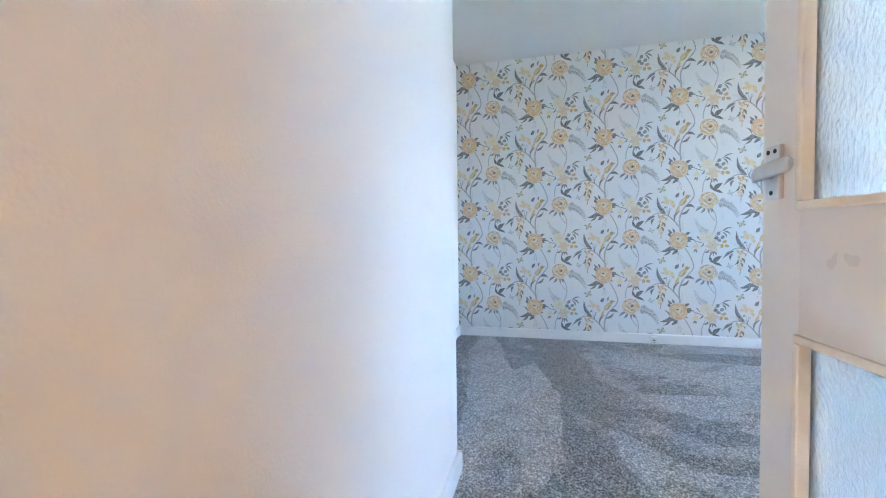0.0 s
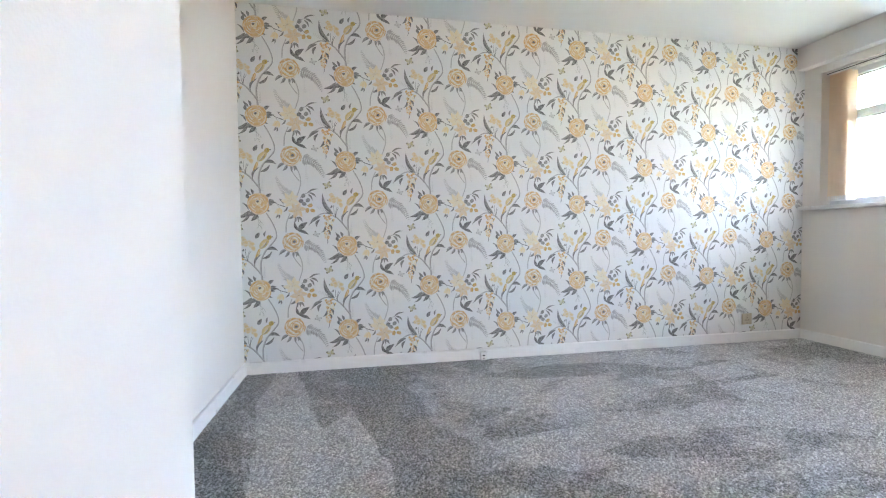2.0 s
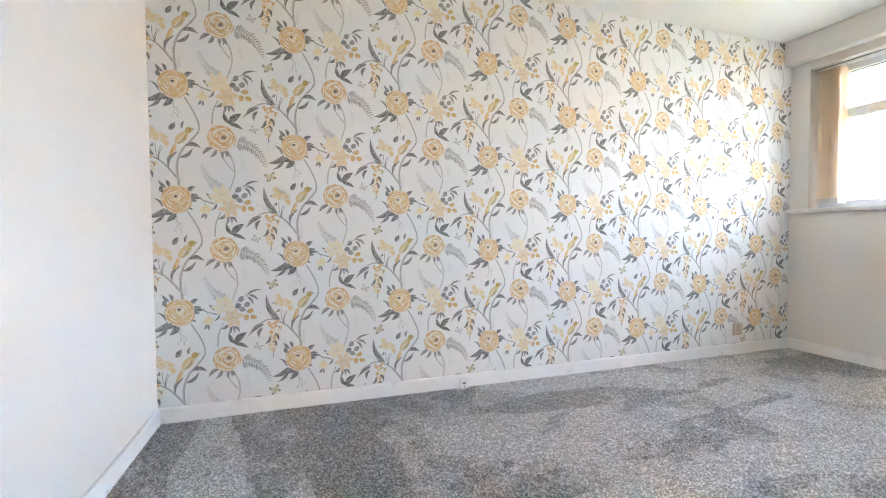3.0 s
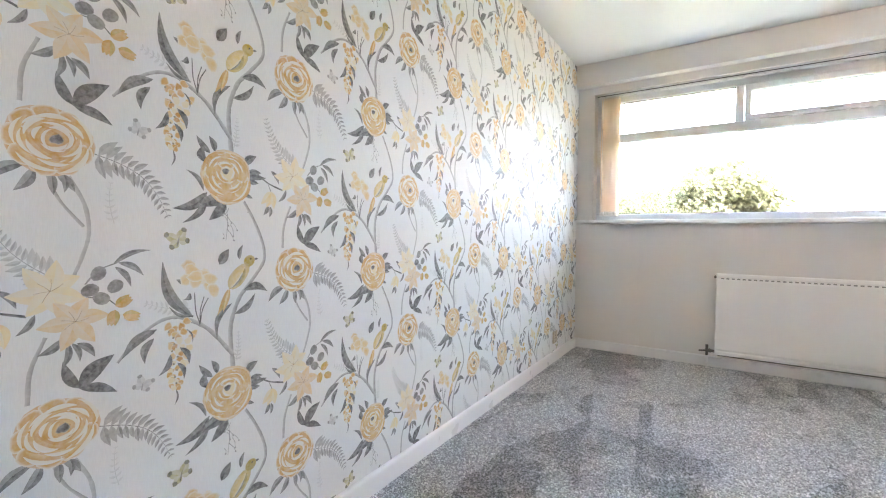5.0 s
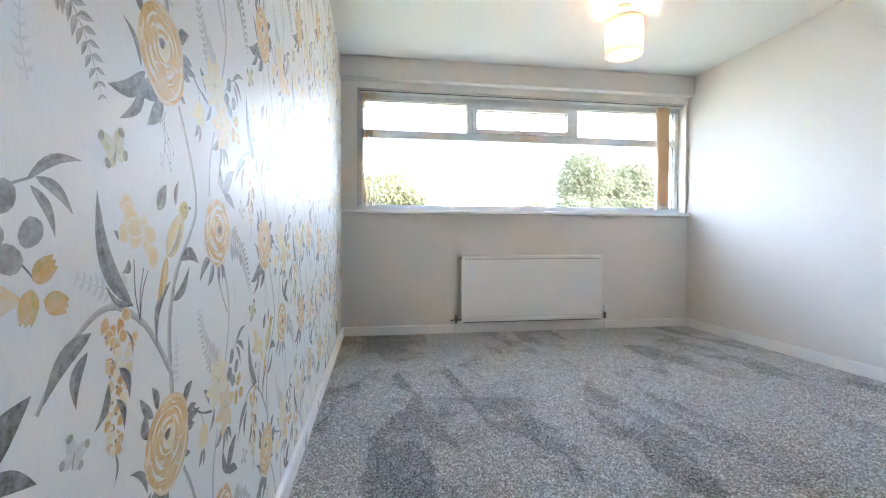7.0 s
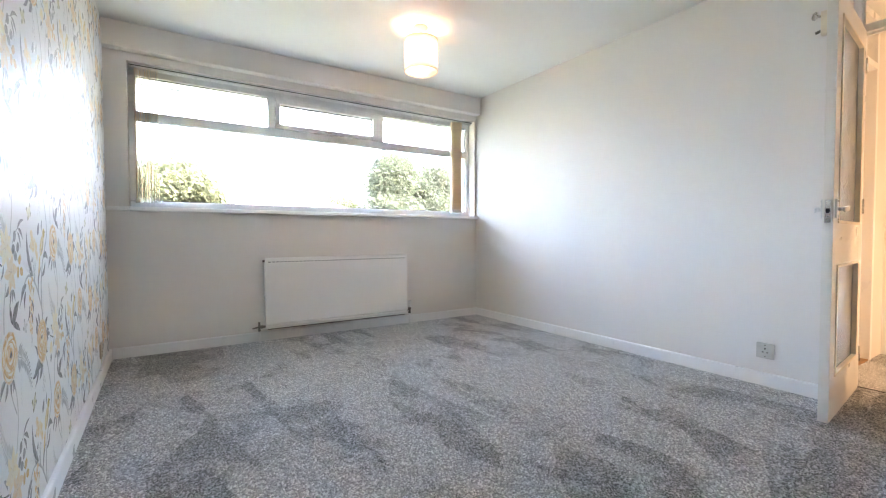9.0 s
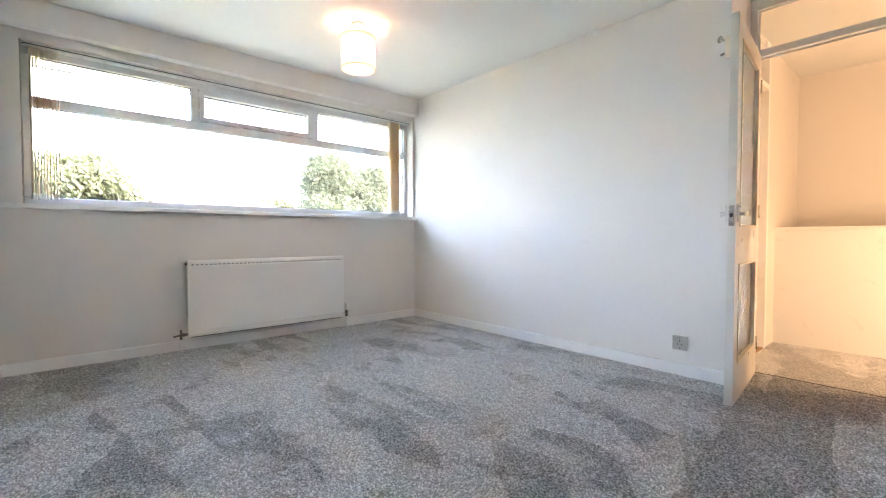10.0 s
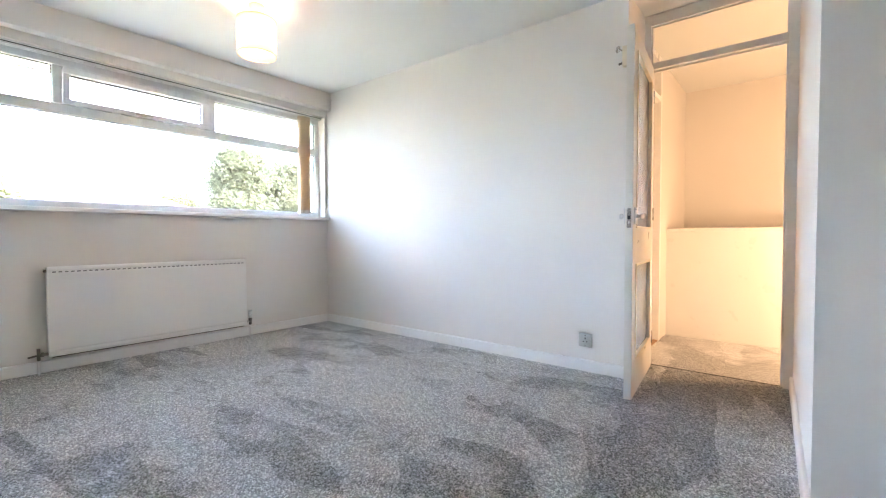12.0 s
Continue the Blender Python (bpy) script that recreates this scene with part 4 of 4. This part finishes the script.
def draw_repeat():
    p = Print(12)
    # pale ferns behind
    p.fern((-0.088, 0.226), (-0.182, 0.250), 0.05, 9, 0.026, FAINT, blend(FAINT, PAPER, 0.5), 0.4)
    p.fern((0.022, 0.075), (0.030, 0.152), -0.05, 8, 0.016, FAINT, blend(FAINT, PAPER, 0.4))
    p.fern((0.200, 0.048), (0.112, 0.168), 0.10, 14, 0.036, LIGHTGREY, blend(FAINT, PAPER, 0.2))
    p.fern((0.268, 0.285), (0.402, 0.165), 0.16, 15, 0.044, MIDGREY, blend(FAINT, LIGHTGREY, 0.4))
    p.fern((0.300, 0.150), (0.296, 0.235), 0.06, 7, 0.018, blend(FAINT, PAPER, 0.3), blend(FAINT, PAPER, 0.6))
    # twining stems
    p.stem([(0.048, -0.058), (0.073, -0.10), (0.096, -0.15), (0.106, -0.19), (0.100, -0.222), (0.060, -0.272), (0.033, -0.305), (0.012, -0.36), (0.009, -0.41), (0.015, -0.477)], 0.007, 0.012, blend(MIDGREY, LIGHTGREY, 0.5), FAINT)
    p.stem([(0.073, -0.10), (0.064, -0.085), (0.056, -0.085)], 0.004, 0.002, LIGHTGREY, FAINT, 3)
    p.stem([(0.015, 0.095), (-0.041, 0.165), (-0.087, 0.198), (-0.122, 0.211), (-0.158, 0.205), (-0.200, 0.176), (-0.234, 0.134)], 0.011, 0.005, blend(MIDGREY, LIGHTGREY, 0.5), FAINT)
    p.stem([(0.196, 0.238), (0.215, 0.190), (0.250, 0.142)], 0.005, 0.006, LIGHTGREY, FAINT)
    p.stem([(0.228, 0.236), (0.252, 0.185), (0.258, 0.130), (0.246, 0.082), (0.232, 0.045)], 0.008, 0.006, blend(LIGHTGREY, FAINT, 0.4), FAINT)
    p.stem([(0.190, -0.062), (0.168, -0.120), (0.163, -0.180)], 0.006, 0.008, LIGHTGREY, FAINT)
    p.stem([(0.085, 0.018), (0.118, -0.004), (0.165, -0.020)], 0.003, 0.0045, INKGREY, MIDGREY)
    p.stem([(0.118, -0.006), (0.128, -0.030), (0.124, -0.045)], 0.002, 0.002, MIDGREY, LIGHTGREY, 3)
    for b in ((-0.078, 0.262), (-0.056, 0.250), (-0.046, 0.246)):
        p.stem([(-0.066, 0.186), ((b[0] - 0.066) / 2 - 0.004, 0.22), b], 0.0028, 0.0022, INKGREY, MIDGREY, 3)
    # leaves and branch tips
    for a, b, w, bend in (((-0.082, 0.205), (-0.146, 0.338), 0.0125, 0.14), ((-0.160, 0.190), (-0.226, 0.140), 0.0105, -0.12), ((-0.166, 0.172), (-0.184, 0.120), 0.0085, -0.18),
                          ((-0.080, 0.208), (-0.134, 0.236), 0.004, 0.16), ((0.046, 0.256), (0.114, 0.246), 0.0105, 0.18), ((0.021, 0.197), (0.078, 0.244), 0.0085, -0.14), ((0.014, 0.226), (-0.025, 0.142), 0.0075, -0.2),
                          ((-0.018, 0.325), (0.006, 0.362), 0.012, 0.0), ((0.034, 0.335), (0.044, 0.372), 0.006, 0.1), ((-0.098, 0.285), (-0.118, 0.296), 0.005, 0.0), ((-0.088, 0.262), (-0.102, 0.248), 0.006, 0.3)):
        p.leaf(a, b, w, blend(INKGREY, MIDGREY, p.rng.uniform(0, 0.5)), blend(MIDGREY, LIGHTGREY, p.rng.uniform(0, 0.6)), bend)
    # full soft blossom behind the bird
    for i in range(16):
        a, d = p.rng.uniform(0, 6.28), p.rng.uniform(0.0, 0.042)
        fill = blend(PALE, GOLD, p.rng.uniform(0, 0.55))
        p.blob(-0.056 + d * math.cos(a) * 1.1, 0.300 + d * math.sin(a), 0.019, 0.014, a, fill, blend(fill, CREAM, 0.3), blend(CREAM, PAPER, 0.6), 0.18, 10, 0.7)
    # bird
    p.leaf((0.004, 0.262), (-0.024, 0.200), 0.0075, BIRDGOLD, GOLD, 0.04)
    p.leaf((0.008, 0.262), (-0.010, 0.206), 0.0055, GOLD, PALE, 0.02)
    p.blob(0.032, 0.292, 0.039, 0.0205, 0.85, PALE, blend(PALE, BIRDGOLD, 0.45), blend(BIRDGOLD, CREAM, 0.4), 0.03, 16)
    p.blob(0.062, 0.330, 0.0165, 0.0145, 0.6, BIRDGOLD, BIRDGOLD, blend(BIRDGOLD, PALE, 0.4), 0.03, 12)
    p.leaf((0.050, 0.315), (0.006, 0.262), 0.011, blend(BIRDGOLD, INKGREY, 0.3), PALE, 0.10)
    p.leaf((0.044, 0.302), (0.010, 0.262), 0.0045, MIDGREY, CREAM, 0.06)
    p.leaf((0.076, 0.334), (0.087, 0.335), 0.003, INKGREY, MIDGREY, 0.0, 4)
    p.blob(0.066, 0.335, 0.0022, 0.0022, 0, INKGREY, INKGREY, INKGREY, 0.0, 8)
    # hanging raceme
    for i in range(46):
        t = (i / 45) ** 0.85
        w = 0.034 * (1 - t) ** 0.7 + 0.006
        fill = p.rng.choice((GOLD, GOLD, AMBER, blend(PALE, CREAM, 0.5), CREAM, blend(GOLD, PALE, 0.5)))
        p.blob(-0.122 + 0.020 * (1 - t) ** 2 + p.rng.uniform(-w, w), 0.198 - 0.150 * t, 0.0105 - 0.0035 * t, 0.0085 - 0.003 * t, p.rng.uniform(0, 3), fill, fill, blend(CREAM, PAPER, 0.4), 0.2, 9, 0.7)
    for i in range(9):
        t = i / 9
        p.blob(-0.122 + p.rng.uniform(-0.016, 0.016) * (1 - t), 0.180 - 0.135 * t, 0.0026, 0.0026, 0, MIDGREY, (0.3, 0.22, 0.12), PALE, 0.2, 7)
    for a, b, w in (((-0.132, 0.128), (-0.157, 0.086), 0.0065), ((-0.112, 0.140), (-0.092, 0.098), 0.0065), ((-0.118, 0.106), (-0.104, 0.066), 0.0055), ((-0.122, 0.046), (-0.126, 0.010), 0.0022), ((-0.098, 0.180), (-0.084, 0.145), 0.002)):
        p.leaf(a, b, w, INKGREY, MIDGREY, 0.16)
    # large globe flower
    for a, b, w, bend in (((-0.038, 0.052), (-0.070, 0.088), 0.0075, 0.05), ((-0.026, 0.058), (-0.040, 0.092), 0.008, -0.1), ((-0.050, 0.028), (-0.054, 0.068), 0.010, 0.2), ((0.050, 0.036), (0.084, 0.062), 0.0105, 0.1),
                          ((0.056, 0.010), (0.098, 0.020), 0.0085, 0.12), ((0.058, 0.004), (0.090, -0.008), 0.008, -0.1), ((0.058, 0.006), (0.112, 0.008), 0.007, 0.0), ((-0.054, -0.040), (-0.094, 0.006), 0.0055, -0.16),
                          ((-0.046, -0.042), (-0.124, -0.084), 0.0115, 0.14), ((-0.048, -0.046), (-0.103, -0.116), 0.0085, 0.16), ((0.004, -0.055), (-0.066, -0.076), 0.0155, -0.08), ((0.0, -0.060), (-0.042, -0.108), 0.0125, 0.06), ((0.052, -0.040), (0.072, -0.048), 0.005, 0.0)):
        p.leaf(a, b, w, blend(INKGREY, MIDGREY, p.rng.uniform(0, 0.4)), blend(MIDGREY, LIGHTGREY, p.rng.uniform(0, 0.5)), bend)
    p.globe(0.004, 0.0, 0.068, GOLD)
    # berry twigs below it
    for k in range(7):
        u0, v0 = 0.002 + p.rng.uniform(-0.012, 0.012), -0.078 - 0.010 * k
        e = (u0 + p.rng.uniform(-0.026, 0.026), v0 - p.rng.uniform(0.012, 0.03))
        p.stem([(u0, v0), ((u0 + e[0]) / 2 + 0.003, (v0 + e[1]) / 2), e], 0.0014, 0.0008, MIDGREY, LIGHTGREY, 3)
        p.blob(e[0], e[1], 0.0024, 0.0024, 0, MIDGREY, LIGHTGREY, FAINT, 0.1, 7)
    p.stem([(0.0, -0.066), (0.004, -0.11), (-0.001, -0.158)], 0.0014, 0.001, MIDGREY, LIGHTGREY)
    # open many-petalled flower
    for a, b, w, bend in (((0.168, 0.254), (0.118, 0.216), 0.0095, -0.12), ((0.180, 0.246), (0.152, 0.204), 0.009, 0.1), ((0.212, 0.240), (0.238, 0.208), 0.008, 0.08), ((0.204, 0.240), (0.206, 0.200), 0.0075, 0.0), ((0.220, 0.242), (0.222, 0.206), 0.006, 0.1)):
        p.leaf(a, b, w, blend(INKGREY, MIDGREY, 0.6), LIGHTGREY, bend)
    p.rose(0.204, 0.298, 0.070, blend(GOLD, AMBER, 0.35))
    # three-leaf sprig
    for e, w in (((0.214, 0.428), 0.0095), ((0.296, 0.424), 0.0155), ((0.300, 0.346), 0.0095)):
        p.leaf((0.238, 0.371), e, w, INKGREY, blend(INKGREY, MIDGREY, 0.7), 0.08)
    # lily spray
    for a, b, w in (((0.128, 0.030), (0.152, -0.004), 0.006), ((0.222, -0.078), (0.212, -0.126), 0.006), ((0.236, -0.082), (0.264, -0.114), 0.007), ((0.214, -0.070), (0.178, -0.094), 0.0075), ((0.228, -0.08), (0.240, -0.118), 0.005),
                    ((0.118, -0.064), (0.104, -0.090), 0.006), ((0.124, -0.066), (0.122, -0.096), 0.005), ((0.176, -0.018), (0.150, -0.052), 0.0055), ((0.296, 0.066), (0.366, 0.094), 0.0055), ((0.306, 0.070), (0.352, 0.040), 0.0065), ((0.300, 0.062), (0.328, 0.018), 0.006)):
        p.leaf(a, b, w, blend(INKGREY, MIDGREY, 0.5), blend(MIDGREY, LIGHTGREY, 0.6), 0.12)
    p.stem([(0.250, 0.030), (0.272, 0.056), (0.304, 0.070)], 0.003, 0.0026, MIDGREY, LIGHTGREY, 4)
    p.stem([(0.252, 0.004), (0.282, 0.0), (0.306, -0.022)], 0.002, 0.0018, INKGREY, MIDGREY, 4)
    p.lily(0.198, 0.022, 0.056, blend(PALE, CREAM, 0.3), 0.5, 7)
    p.lily(0.234, -0.040, 0.054, blend(GOLD, PALE, 0.35), 0.1, 6)
    for a in (-1.9, -1.4, -2.3):
        p.leaf((0.128, -0.026), (0.128 + 0.046 * math.cos(a), -0.026 + 0.046 * math.sin(a)), 0.0105, PALE, CREAM, 0.05)
    for u, v, turn, tone in ((0.272, 0.050, 1.0, 0.2), (0.300, 0.022, 0.7, 0.3), (0.258, 0.018, 0.3, 0.0), (0.276, 0.000, -0.5, 0.35)):
        p.blob(u, v, 0.0155, 0.0125, turn, blend(INKGREY, LIGHTGREY, 0.35 + tone), blend(INKGREY, LIGHTGREY, 0.4 + tone), blend(MIDGREY, FAINT, 0.3), 0.05, 12, 0.85)
    for u, v, a in ((0.312, -0.012, 0.5), (0.296, -0.040, -1.8), (0.326, -0.042, -0.3)):
        for d in (-0.35, 0.0, 0.35):
            p.leaf((u - 0.014 * math.cos(a), v - 0.014 * math.sin(a)), (u + 0.019 * math.cos(a + d), v + 0.019 * math.sin(a + d)), 0.0085, BIRDGOLD, GOLD, 0.0, 6)
    p.butterfly(-0.113, -0.157, 0.034, (0.48, 0.44, 0.20), (0.22, 0.21, 0.15), 0.35)
    p.butterfly(0.346, 0.345, 0.026, FAINT, LIGHTGREY, -0.5)
    return p


def hang_wallpaper():
    p = draw_repeat()
    faces, n = p.f, len(p.v)
    STEP_U, STEP_V, A_U, A_V = 0.5355, 0.541, -4.088, 1.607
    z_low, z_high = 0.0745, H - 0.002
    for k in range(9):
        u_a = A_U + STEP_U * k
        x0, x1 = max(WEST + 0.0005, u_a - 0.262), min(-0.0005, u_a - 0.262 + STEP_U - 0.00015)
        if k == 0:
            x0 = WEST + 0.0005
        if x1 - x0 < 0.02:
            continue
        strip = part("wallpaper_strip", box(bmesh.new(), x0, x1, -0.0008, 0.0008, z_low, z_high), paper, wall_north, "off-white paper printed with gold roses and birds")
        verts, polys, cols = [], [], []
        for j in range(-4, 3):
            v_a = A_V + STEP_V * j - (STEP_V / 2 if k % 2 else 0.0)
            if v_a < -0.5 or v_a > 2.9:
                continue
            base = len(verts)
            verts += [(u_a + u, -0.0010 - w, v_a + v) for u, v, w in p.v]
            polys += [tuple(i + base for i in f) for f in faces]
            cols += p.c
        me = bpy.data.meshes.new("print")
        me.from_pydata(verts, [], polys)
        attribute = me.color_attributes.new("ink", "FLOAT_COLOR", "POINT")
        attribute.data.foreach_set("color", np.array([(*c, 1.0) for c in cols], dtype=np.float32).ravel())
        bm = bmesh.new()
        bm.from_mesh(me)
        for co, no in (((0, 0, z_high), (0, 0, 1)), ((0, 0, z_low), (0, 0, -1)), ((-0.001, 0, 0), (1, 0, 0)), ((WEST + 0.001, 0, 0), (-1, 0, 0))):
            bmesh.ops.bisect_plane(bm, geom=bm.verts[:] + bm.edges[:] + bm.faces[:], plane_co=co, plane_no=no, clear_outer=True)
        bm.to_mesh(me)
        bm.free()
        me.materials.append(ink_material)
        ob = new("print", me)
        ob.parent = strip
        tagged(ob, "printed gold flowers, grey leaves and birds")


hang_wallpaper()


# ---- outdoors, seen through the window ----
GROUND = -2.75
solid("ground", box(bmesh.new(), -900, 900, -900, 900, GROUND - 0.5, GROUND), grass, "grass ground around the houses", "ground")


# eaves over the window
bm = box(bmesh.new(), 0.3, 0.70, -4.2, 1.0, 2.15, 2.17)
box(bm, 0.68, 0.702, -4.2, 1.0, 2.105, 2.30)
solid("trim_eaves", bm, upvc, "white boarded roof eaves above the window", "eaves")
gutter = lathe(bmesh.new(), [(0.055, -2.6), (0.055, 2.6), (0.051, 2.6), (0.051, -2.6), (0.055, -2.6)], (0.757, -1.6, 2.165), 20, "y")
tagged(new("gutter", mesh_from("gutter", gutter, dark)), "black plastic rain gutter along the eaves", "gutter", "", "structure")


def build_house():
    h = thing("house", "bungalow with a pale shallow tiled roof", "house", at=(30, -8, GROUND))
    x0, x1, y0, y1, eave, ridge = -4.5, 5.5, -6.0, 6.0, 4.6, 7.4
    part("wall", box(bmesh.new(), x0, x1, y0, y1, 0, eave), brick_render, h)
    bm = bmesh.new()
    o = 0.45
    e = [bm.verts.new(c) for c in ((x0 - o, y0 - o, eave - 0.1), (x1 + o, y0 - o, eave - 0.1), (x1 + o, y1 + o, eave - 0.1), (x0 - o, y1 + o, eave - 0.1))]
    r = [bm.verts.new((x0 + 4.5, 0.3, ridge)), bm.verts.new((x1 - 4.5, 0.3, ridge))]
    for f in ((e[0], e[3], r[0]), (e[3], e[2], r[1], r[0]), (e[2], e[1], r[1]), (e[1], e[0], r[0], r[1]), (e[0], e[1], e[2], e[3])):
        bm.faces.new(f)
    roof = part("roof", bm, roof_tile, h, "pale concrete tiled hipped roof")
    for i in range(12):
        t = (i + 0.5) / 12
        c = bmesh.new()
        ya, yb = (y0 - o) + (0.3 - y0 + o) * t, (y1 + o) + (0.3 - y1 - o) * t
        xx, zz = (x0 - o) + 4.95 * t, eave - 0.1 + (ridge - eave + 0.1) * t
        box(c, xx - 0.05, xx + 0.05, ya, yb, zz - 0.01, zz + 0.05)
        part("tile_course", c, roof_tile, roof)
    part("chimney", box(bmesh.new(), 1.2, 2.0, 1.0, 1.8, ridge - 0.8, ridge + 0.7, 0.03), brick_render, roof, "brick chimney stack")
    for y in (-3.5, 0.0, 3.5):
        win = part("window", box(bmesh.new(), x0 - 0.05, x0 + 0.05, y - 0.8, y + 0.8, 1.0, 2.3, 0.02), upvc, h)
        part("pane", box(bmesh.new(), x0 - 0.06, x0 - 0.052, y - 0.7, y + 0.7, 1.1, 2.2), dark, win)


build_house()


def build_tree(at, height, spread, seed, conical, material, label, leaves=2600):
    rng = random.Random(seed)
    t = thing("tree", label, "tree", "garden trees", at=(at[0], at[1], GROUND))
    trunk = bmesh.new()
    rod(trunk, (0, 0, 0), (0.05, 0.03, height * 0.45), 0.22, 0.14, 10)
    rod(trunk, (0.05, 0.03, height * 0.45), (0, 0, height * 0.92), 0.14, 0.03, 8)
    tips = []
    for i in range(22):
        q = 0.25 + 0.7 * i / 22
        a = rng.uniform(0, 6.28)
        reach = spread * ((1 - q) * 1.2 + 0.15 if conical else math.sin(math.pi * min(0.97, q)) ** 0.6) * rng.uniform(0.65, 1.05)
        tip = Vector((reach * math.cos(a), reach * math.sin(a), height * q + reach * rng.uniform(0.0, 0.35)))
        rod(trunk, (0, 0, height * q * 0.93), tip, 0.05, 0.015, 6)
        tips.append(tip)
        tips.append(tip * 0.6 + Vector((0, 0, height * q * 0.4)))
    part("trunk", trunk, bark, t)
    verts, faces = [], []
    for i in range(leaves):
        c = tips[rng.randrange(len(tips))]
        p = c + Vector((rng.gauss(0, 1), rng.gauss(0, 1), rng.gauss(0, 0.8))) * spread * 0.21
        s = rng.uniform(0.09, 0.20)
        n = Vector((rng.uniform(-1, 1), rng.uniform(-1, 1), rng.uniform(-0.3, 1))).normalized()
        u = n.orthogonal().normalized()
        w = n.cross(u)
        b = len(verts)
        verts += [p - u * s, p + w * s * 0.5 + n * s * 0.15, p + u * s, p - w * s * 0.5 + n * s * 0.15]
        faces.append((b, b + 1, b + 2, b + 3))
    me = bpy.data.meshes.new("crown")
    me.from_pydata([tuple(v) for v in verts], [], faces)
    me.materials.append(material)
    c = new("crown", me)
    c.parent = t


build_tree((23, -0.9), 7.3, 2.1, 1, False, leaf_material, "leafy round garden tree beside a bungalow", 30000)
build_tree((34, -19.1), 11.2, 3.6, 2, True, conifer_material, "tall dark conifer behind the gardens", 56000)
build_tree((36, -24.2), 10.8, 3.0, 3, False, conifer_material, "tall slim garden tree", 48000)
for i, (x, y, h, s) in enumerate(((48, -4, 7.5, 4.0), (50, -12, 8.2, 4.2), (52, -20, 8.4, 4.2), (46, 4, 8.8, 4.4), (47, -27, 9.0, 4.0), (40, 9, 8.0, 4.0), (42, -33, 9.0, 4.0))):
    build_tree((x, y), h, s, 20 + i, False, leaf_material, "distant leafy green tree", 16000)


# ---- carpet pile: leaning wool tufts over the bedroom floor ----
def lay_pile():
    rng = np.random.default_rng(5)
    step = 0.0064
    xs, ys = np.arange(WEST + 0.02, -0.02, step), np.arange(DOOR_Y1 + 0.02, -0.02, step)
    x, y = (a.ravel() for a in np.meshgrid(xs, ys))
    x, y = x + rng.uniform(-0.45, 0.45, x.size) * step, y + rng.uniform(-0.45, 0.45, y.size) * step
    room = (y > SOUTH + 0.02) | (x < -2.96)
    face = -3.742 + (CORNER[1] - y) * 0.0292
    room &= (y > CORNER[1] + 0.02) | (x > face + 0.02)
    x, y = x[room], y[room]
    n = x.size
    size, lean, spin, high = rng.uniform(0.0036, 0.0056, n), rng.uniform(0, 6.283, n), rng.uniform(0, 6.283, n), rng.uniform(0.0022, 0.0055, n)
    co = np.zeros((n, 4, 3), dtype=np.float32)
    for i in range(3):
        a = spin + i * 2.0944
        co[:, i, 0], co[:, i, 1], co[:, i, 2] = x + size * np.cos(a), y + size * np.sin(a), 0.0004
    co[:, 3, 0], co[:, 3, 1], co[:, 3, 2] = x + 0.004 * np.cos(lean), y + 0.004 * np.sin(lean), high
    base = (np.arange(n) * 4)[:, None, None]
    tri = (base + np.array([[0, 1, 3], [1, 2, 3], [2, 0, 3]])[None]).reshape(-1)
    me = bpy.data.meshes.new("carpet_pile")
    me.vertices.add(n * 4)
    me.vertices.foreach_set("co", co.ravel())
    me.loops.add(tri.size)
    me.loops.foreach_set("vertex_index", tri.astype(np.int32))
    me.polygons.add(n * 3)
    me.polygons.foreach_set("loop_start", np.arange(0, tri.size, 3, dtype=np.int32))
    me.update(calc_edges=True)
    me.validate()
    me.materials.append(carpet_tufts)
    pile = new("carpet_pile", me)
    pile.parent = floor
    tagged(pile, "speckled grey twist pile with swept-nap shading in its colour", "", "", "stuff")


lay_pile()
